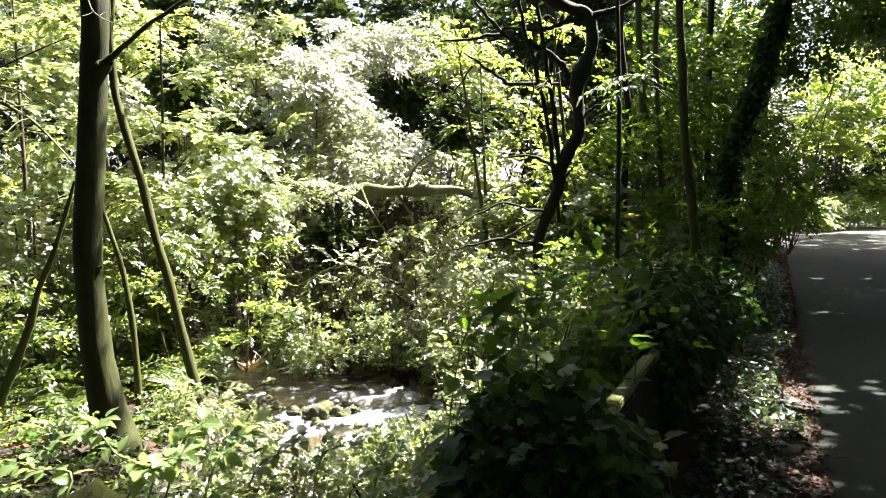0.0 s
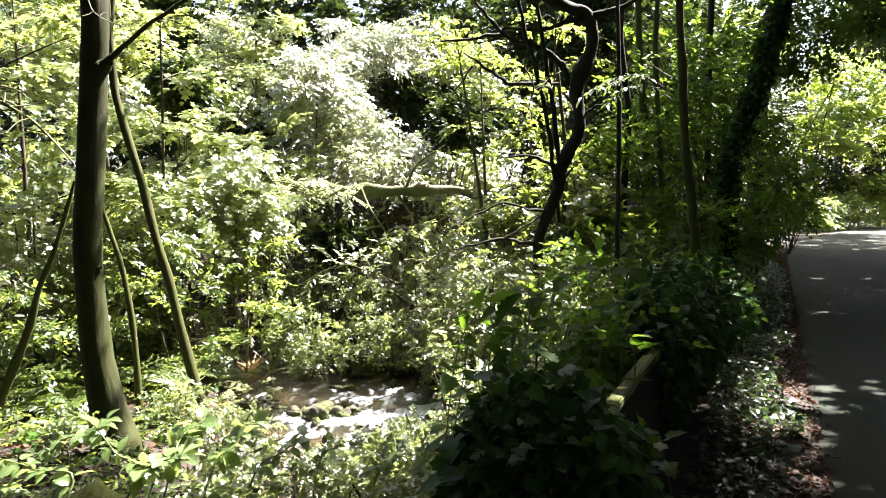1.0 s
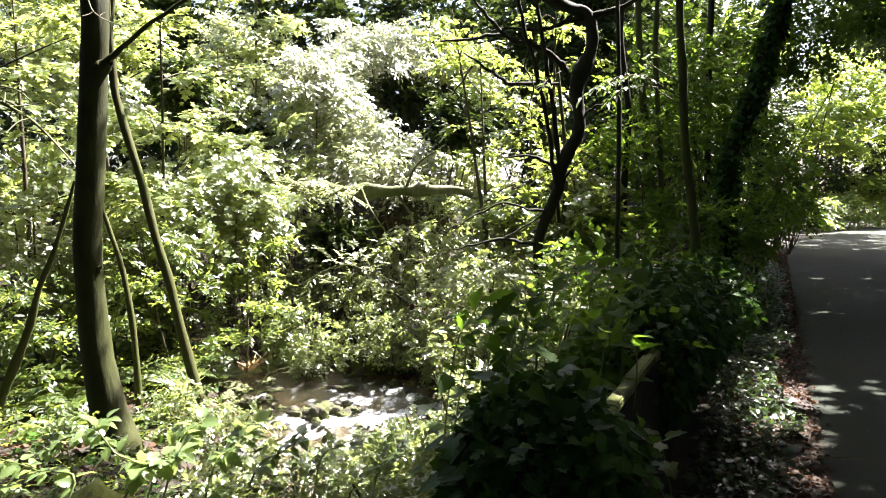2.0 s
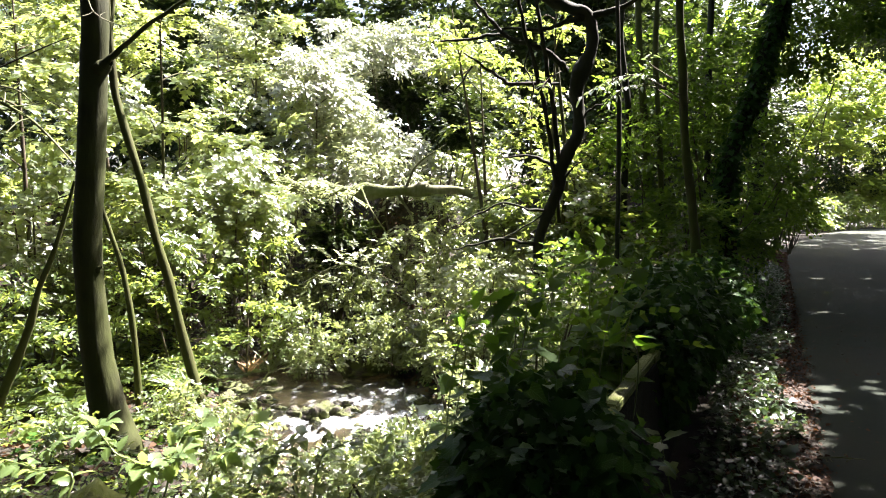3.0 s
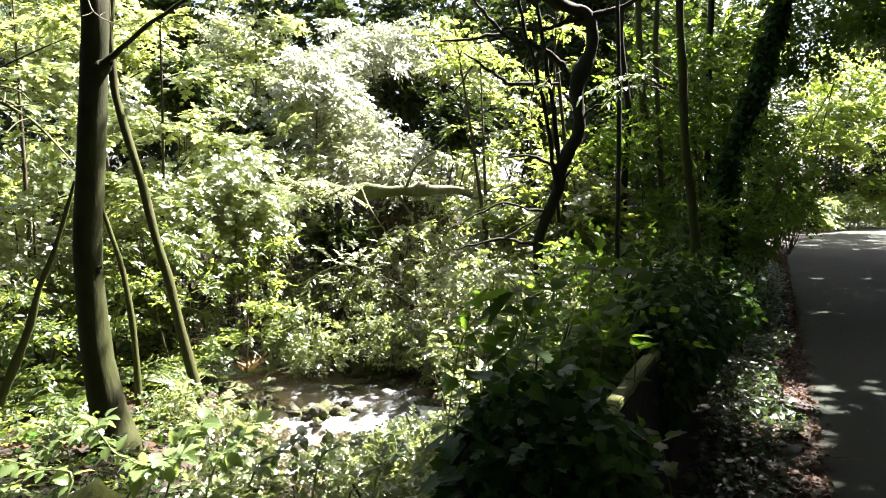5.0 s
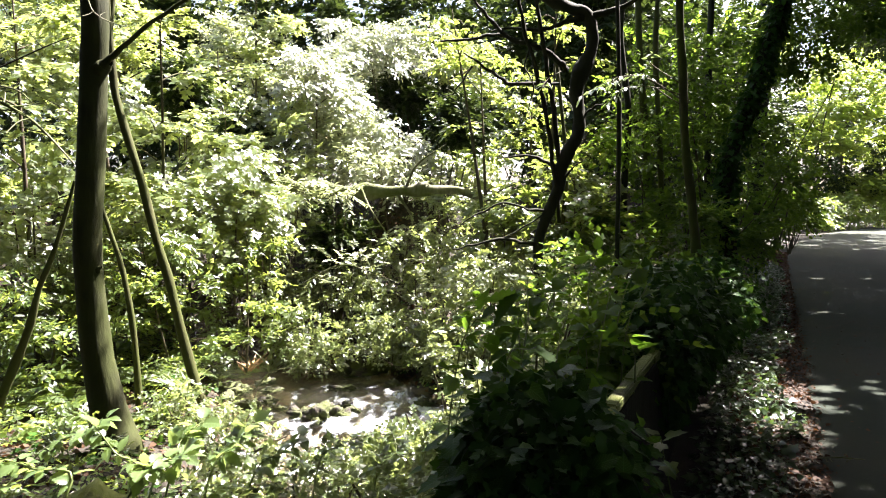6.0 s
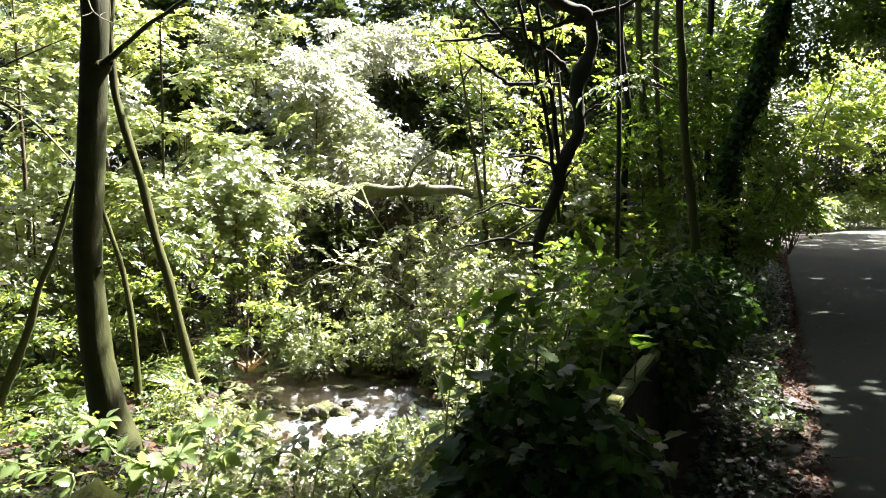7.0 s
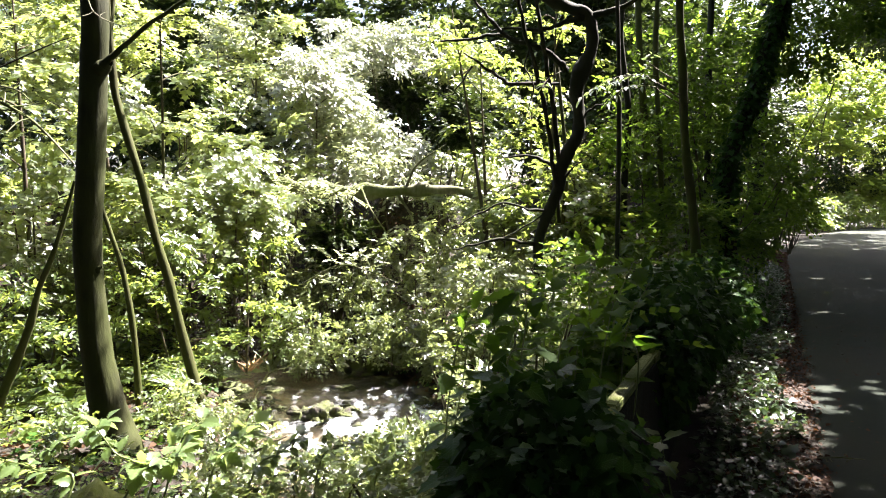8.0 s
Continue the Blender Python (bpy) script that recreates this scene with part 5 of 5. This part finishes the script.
# ---- stones, logs and dead wood ----
def rock(at, size, squash=0.6, label="mossy brown stone in the stream", mat=None):
    bm = bmesh.new()
    bmesh.ops.create_icosphere(bm, subdivisions=4, radius=1)
    off = Vector(rng.random(3) * 50)
    for v in bm.verts:
        k = 0.9 + 0.8 * noise.noise(v.co * 1.3 + off) + 0.7 * abs(noise.noise(v.co * 2.4 + off)) - 0.4 * abs(noise.noise(v.co * 4.6 + off)) + 0.16 * noise.noise(v.co * 11 + off)
        v.co = Vector((v.co.x * size[0], v.co.y * size[1], v.co.z * size[2])) * k
    me = bpy.data.meshes.new("stone")
    bm.to_mesh(me)
    bm.free()
    me.materials.append(mat or ROCK)
    for p in me.polygons:
        p.use_smooth = True
    ob = new("stone", me)
    ob.location = at
    return tagged(ob, label, "stone", group="stones in the stream")


for x, y, sx, sy, sz in ((-1.55, 8.3, 0.26, 0.2, 0.13), (-1.25, 8.5, 0.15, 0.12, 0.09), (-1.4, 9.3, 0.3, 0.16, 0.09), (-1.15, 10.35, 0.75, 0.4, 0.36), (-0.5, 10.45, 0.65, 0.4, 0.3),
                         (-2.4, 9.2, 0.2, 0.15, 0.08), (-2.6, 9.6, 0.25, 0.18, 0.1), (-2.9, 8.9, 0.2, 0.2, 0.1), (-2.1, 8.4, 0.15, 0.12, 0.07), (-0.25, 8.6, 0.2, 0.15, 0.1),
                         (-2.3, 7.6, 0.2, 0.2, 0.12), (-0.1, 7.8, 0.18, 0.14, 0.08), (-3.2, 9.4, 0.3, 0.2, 0.12), (-1.9, 6.9, 0.22, 0.2, 0.12), (-1.5, 8.0, 0.26, 0.2, 0.2), (-1.28, 8.12, 0.2, 0.16, 0.15), (-1.75, 8.15, 0.24, 0.2, 0.16), (-1.12, 8.3, 0.14, 0.12, 0.1),
                         (-2.3, 8.7, 0.18, 0.16, 0.12), (-2.55, 8.5, 0.22, 0.18, 0.14), (-2.85, 9.2, 0.26, 0.2, 0.14), (-0.7, 9.5, 0.2, 0.14, 0.1), (-1.0, 7.7, 0.12, 0.1, 0.08)):
    rock((x, y, WATER_Z - 0.03), (sx * 0.62, sy * 0.7, sz * 0.7))
rock((-2.05, 3.6, -0.45), (0.34, 0.3, 0.35), label="mossy boulder on the near bank", mat=COPING)

log = empty("fallen_log", (-2.73, 12.3, 1.76), label="fallen pale mossy tree trunk lying across the hillside", category="log")
limb("log_trunk", [(-3.19, 12.5, 1.94), (-2.32, 12.3, 1.85), (-1.39, 12.3, 1.81), (-0.25, 12.2, 1.85)], [0.14, 0.125, 0.12, 0.09], BARK_PALE, log, 16, 10, 0.3)
limb("log_limb", [(-0.3, 12.2, 1.85), (0.26, 12.1, 1.83), (0.67, 12, 1.7), (1.02, 12, 1.68)], [0.10, 0.07, 0.06, 0.03], BARK_PALE, log, 9, 6, 0.1)
for a, b, c in (((-1.48, 12.2, 1.85), (-1.3, 12, 1.5), (-0.95, 11.9, 1)), ((-0.86, 12.2, 1.81), (-0.57, 12.5, 1.29), (-0.69, 11.9, 0.8)), ((-0.66, 12.2, 1.91), (-0.45, 12.1, 2.31), (0.06, 12.1, 2.66))):
    limb("log_branch", [a, b, c], [0.03, 0.02, 0.008], BARK_PALE, log, 6, 5)


cane("ivy_seedling", [(*on_fence(4.05, 0.30), 0.03), (1.98, 3.75, 0.10), (1.94, 3.72, 0.15)], 0.004, IVY_LEAF, 0.085, 6, VERGE_LEAF, "pale ivy seedling in the verge litter", "ivy", start=0.3)
cane("ivy_seedling", [(*on_fence(3.2, 0.72), 0.04), (1.01, 3, 0.46), (1, 3, 0.53)], 0.004, IVY_LEAF, 0.09, 5, BRAMBLE_BIG, "bright green ivy sprig beside the parapet", "ivy", start=0.4)


def dead_branch(pts, r, label="bare bleached dead branch caught in the bushes", mat=None):
    root = empty("dead_branch", pts[0], label=label, category="branch")
    main = limb("main_stem", pts, [r, r * 0.8, r * 0.4], mat or BARK_PALE, root, 6, 5)
    line = curve_points(pts, 6)
    reach = 0.24 * float(np.linalg.norm(line[-1] - line[0]))
    for i in range(4):
        k = rng.integers(2, len(line) - 1)
        d = unit(line[k] - line[k - 1] + rng.normal(size=3) * 0.7)
        limb("twig", [line[k], line[k] + d * reach * 0.5, line[k] + d * reach + rng.normal(size=3) * 0.2 * reach], [r * 0.5, r * 0.4, r * 0.2], mat or BARK_PALE, main, 5, 4)


dead_branch([(-4.86, 7.3, 2.74), (-4.5, 7.3, 2.54), (-4.27, 7.25, 2.36), (-3.94, 7.2, 2.02)], 0.02)
dead_branch([(-4.92, 7.4, 2.9), (-4.61, 7.35, 2.82), (-4.42, 7.3, 2.68)], 0.012)
dead_branch([(-4.87, 7.3, 2.59), (-4.65, 7.3, 2.6), (-4.47, 7.25, 2.53)], 0.010)
dead_branch([(-3.02, 5.8, 3.36), (-2.94, 5.75, 3.21), (-2.8, 5.7, 3.12), (-2.65, 5.7, 3.07)], 0.007, "thin bare twig hanging by the tall trunk")
dead_branch([(-4.49, 6.8, 2.93), (-4.08, 6.8, 3.11), (-3.8, 6.7, 3.18), (-3.51, 6.6, 3.23)], 0.008, "thin dark branch among the sycamore leaves", BARK_DARK)
dead_branch([(-2.24, 10.8, 0.32), (-1.67, 10.7, 0.61), (-1.2, 10.6, 0.53), (-0.76, 10.6, 0.35)], 0.014)
dead_branch([(-2.47, 8.6, -0.83), (-2.24, 8.6, -0.6), (-1.97, 8.7, -0.55)], 0.010)
dead_branch([(2.31, 4.03, 0.035), (2.45, 4.02, 0.04), (2.58, 4.0, 0.035)], 0.006, "thin bare stick lying at the edge of the lane", BARK_PALE)
dead_branch([(1.72, 4.15, 1.13), (1.79, 4.05, 1.15), (1.87, 4.0, 1.16)], 0.006, "thin bare stick over the ivy", BARK_PALE)


def motions():
    """The stream slides towards the lane, and the near plants rock in a light wind."""
    walk(stream_water, [(0.0, pose(-0.05, 0.2, WATER_Z)), (4.0, pose(0.0, 0.0, WATER_Z)), (8.0, pose(0.05, -0.2, WATER_Z))])
    for i, plant in enumerate(SWAYING):
        x, y, z = plant.location
        rows = []
        for k in range(9):
            a = 0.5 * math.sin(1.1 * k + 1.7 * i) + 0.35 * math.sin(2.3 * k + i)
            rows.append((float(k), pose(x, y, z, 0.5 * a, 0.7 * a, 0.4 * a)))
        walk(plant, rows)


motions()
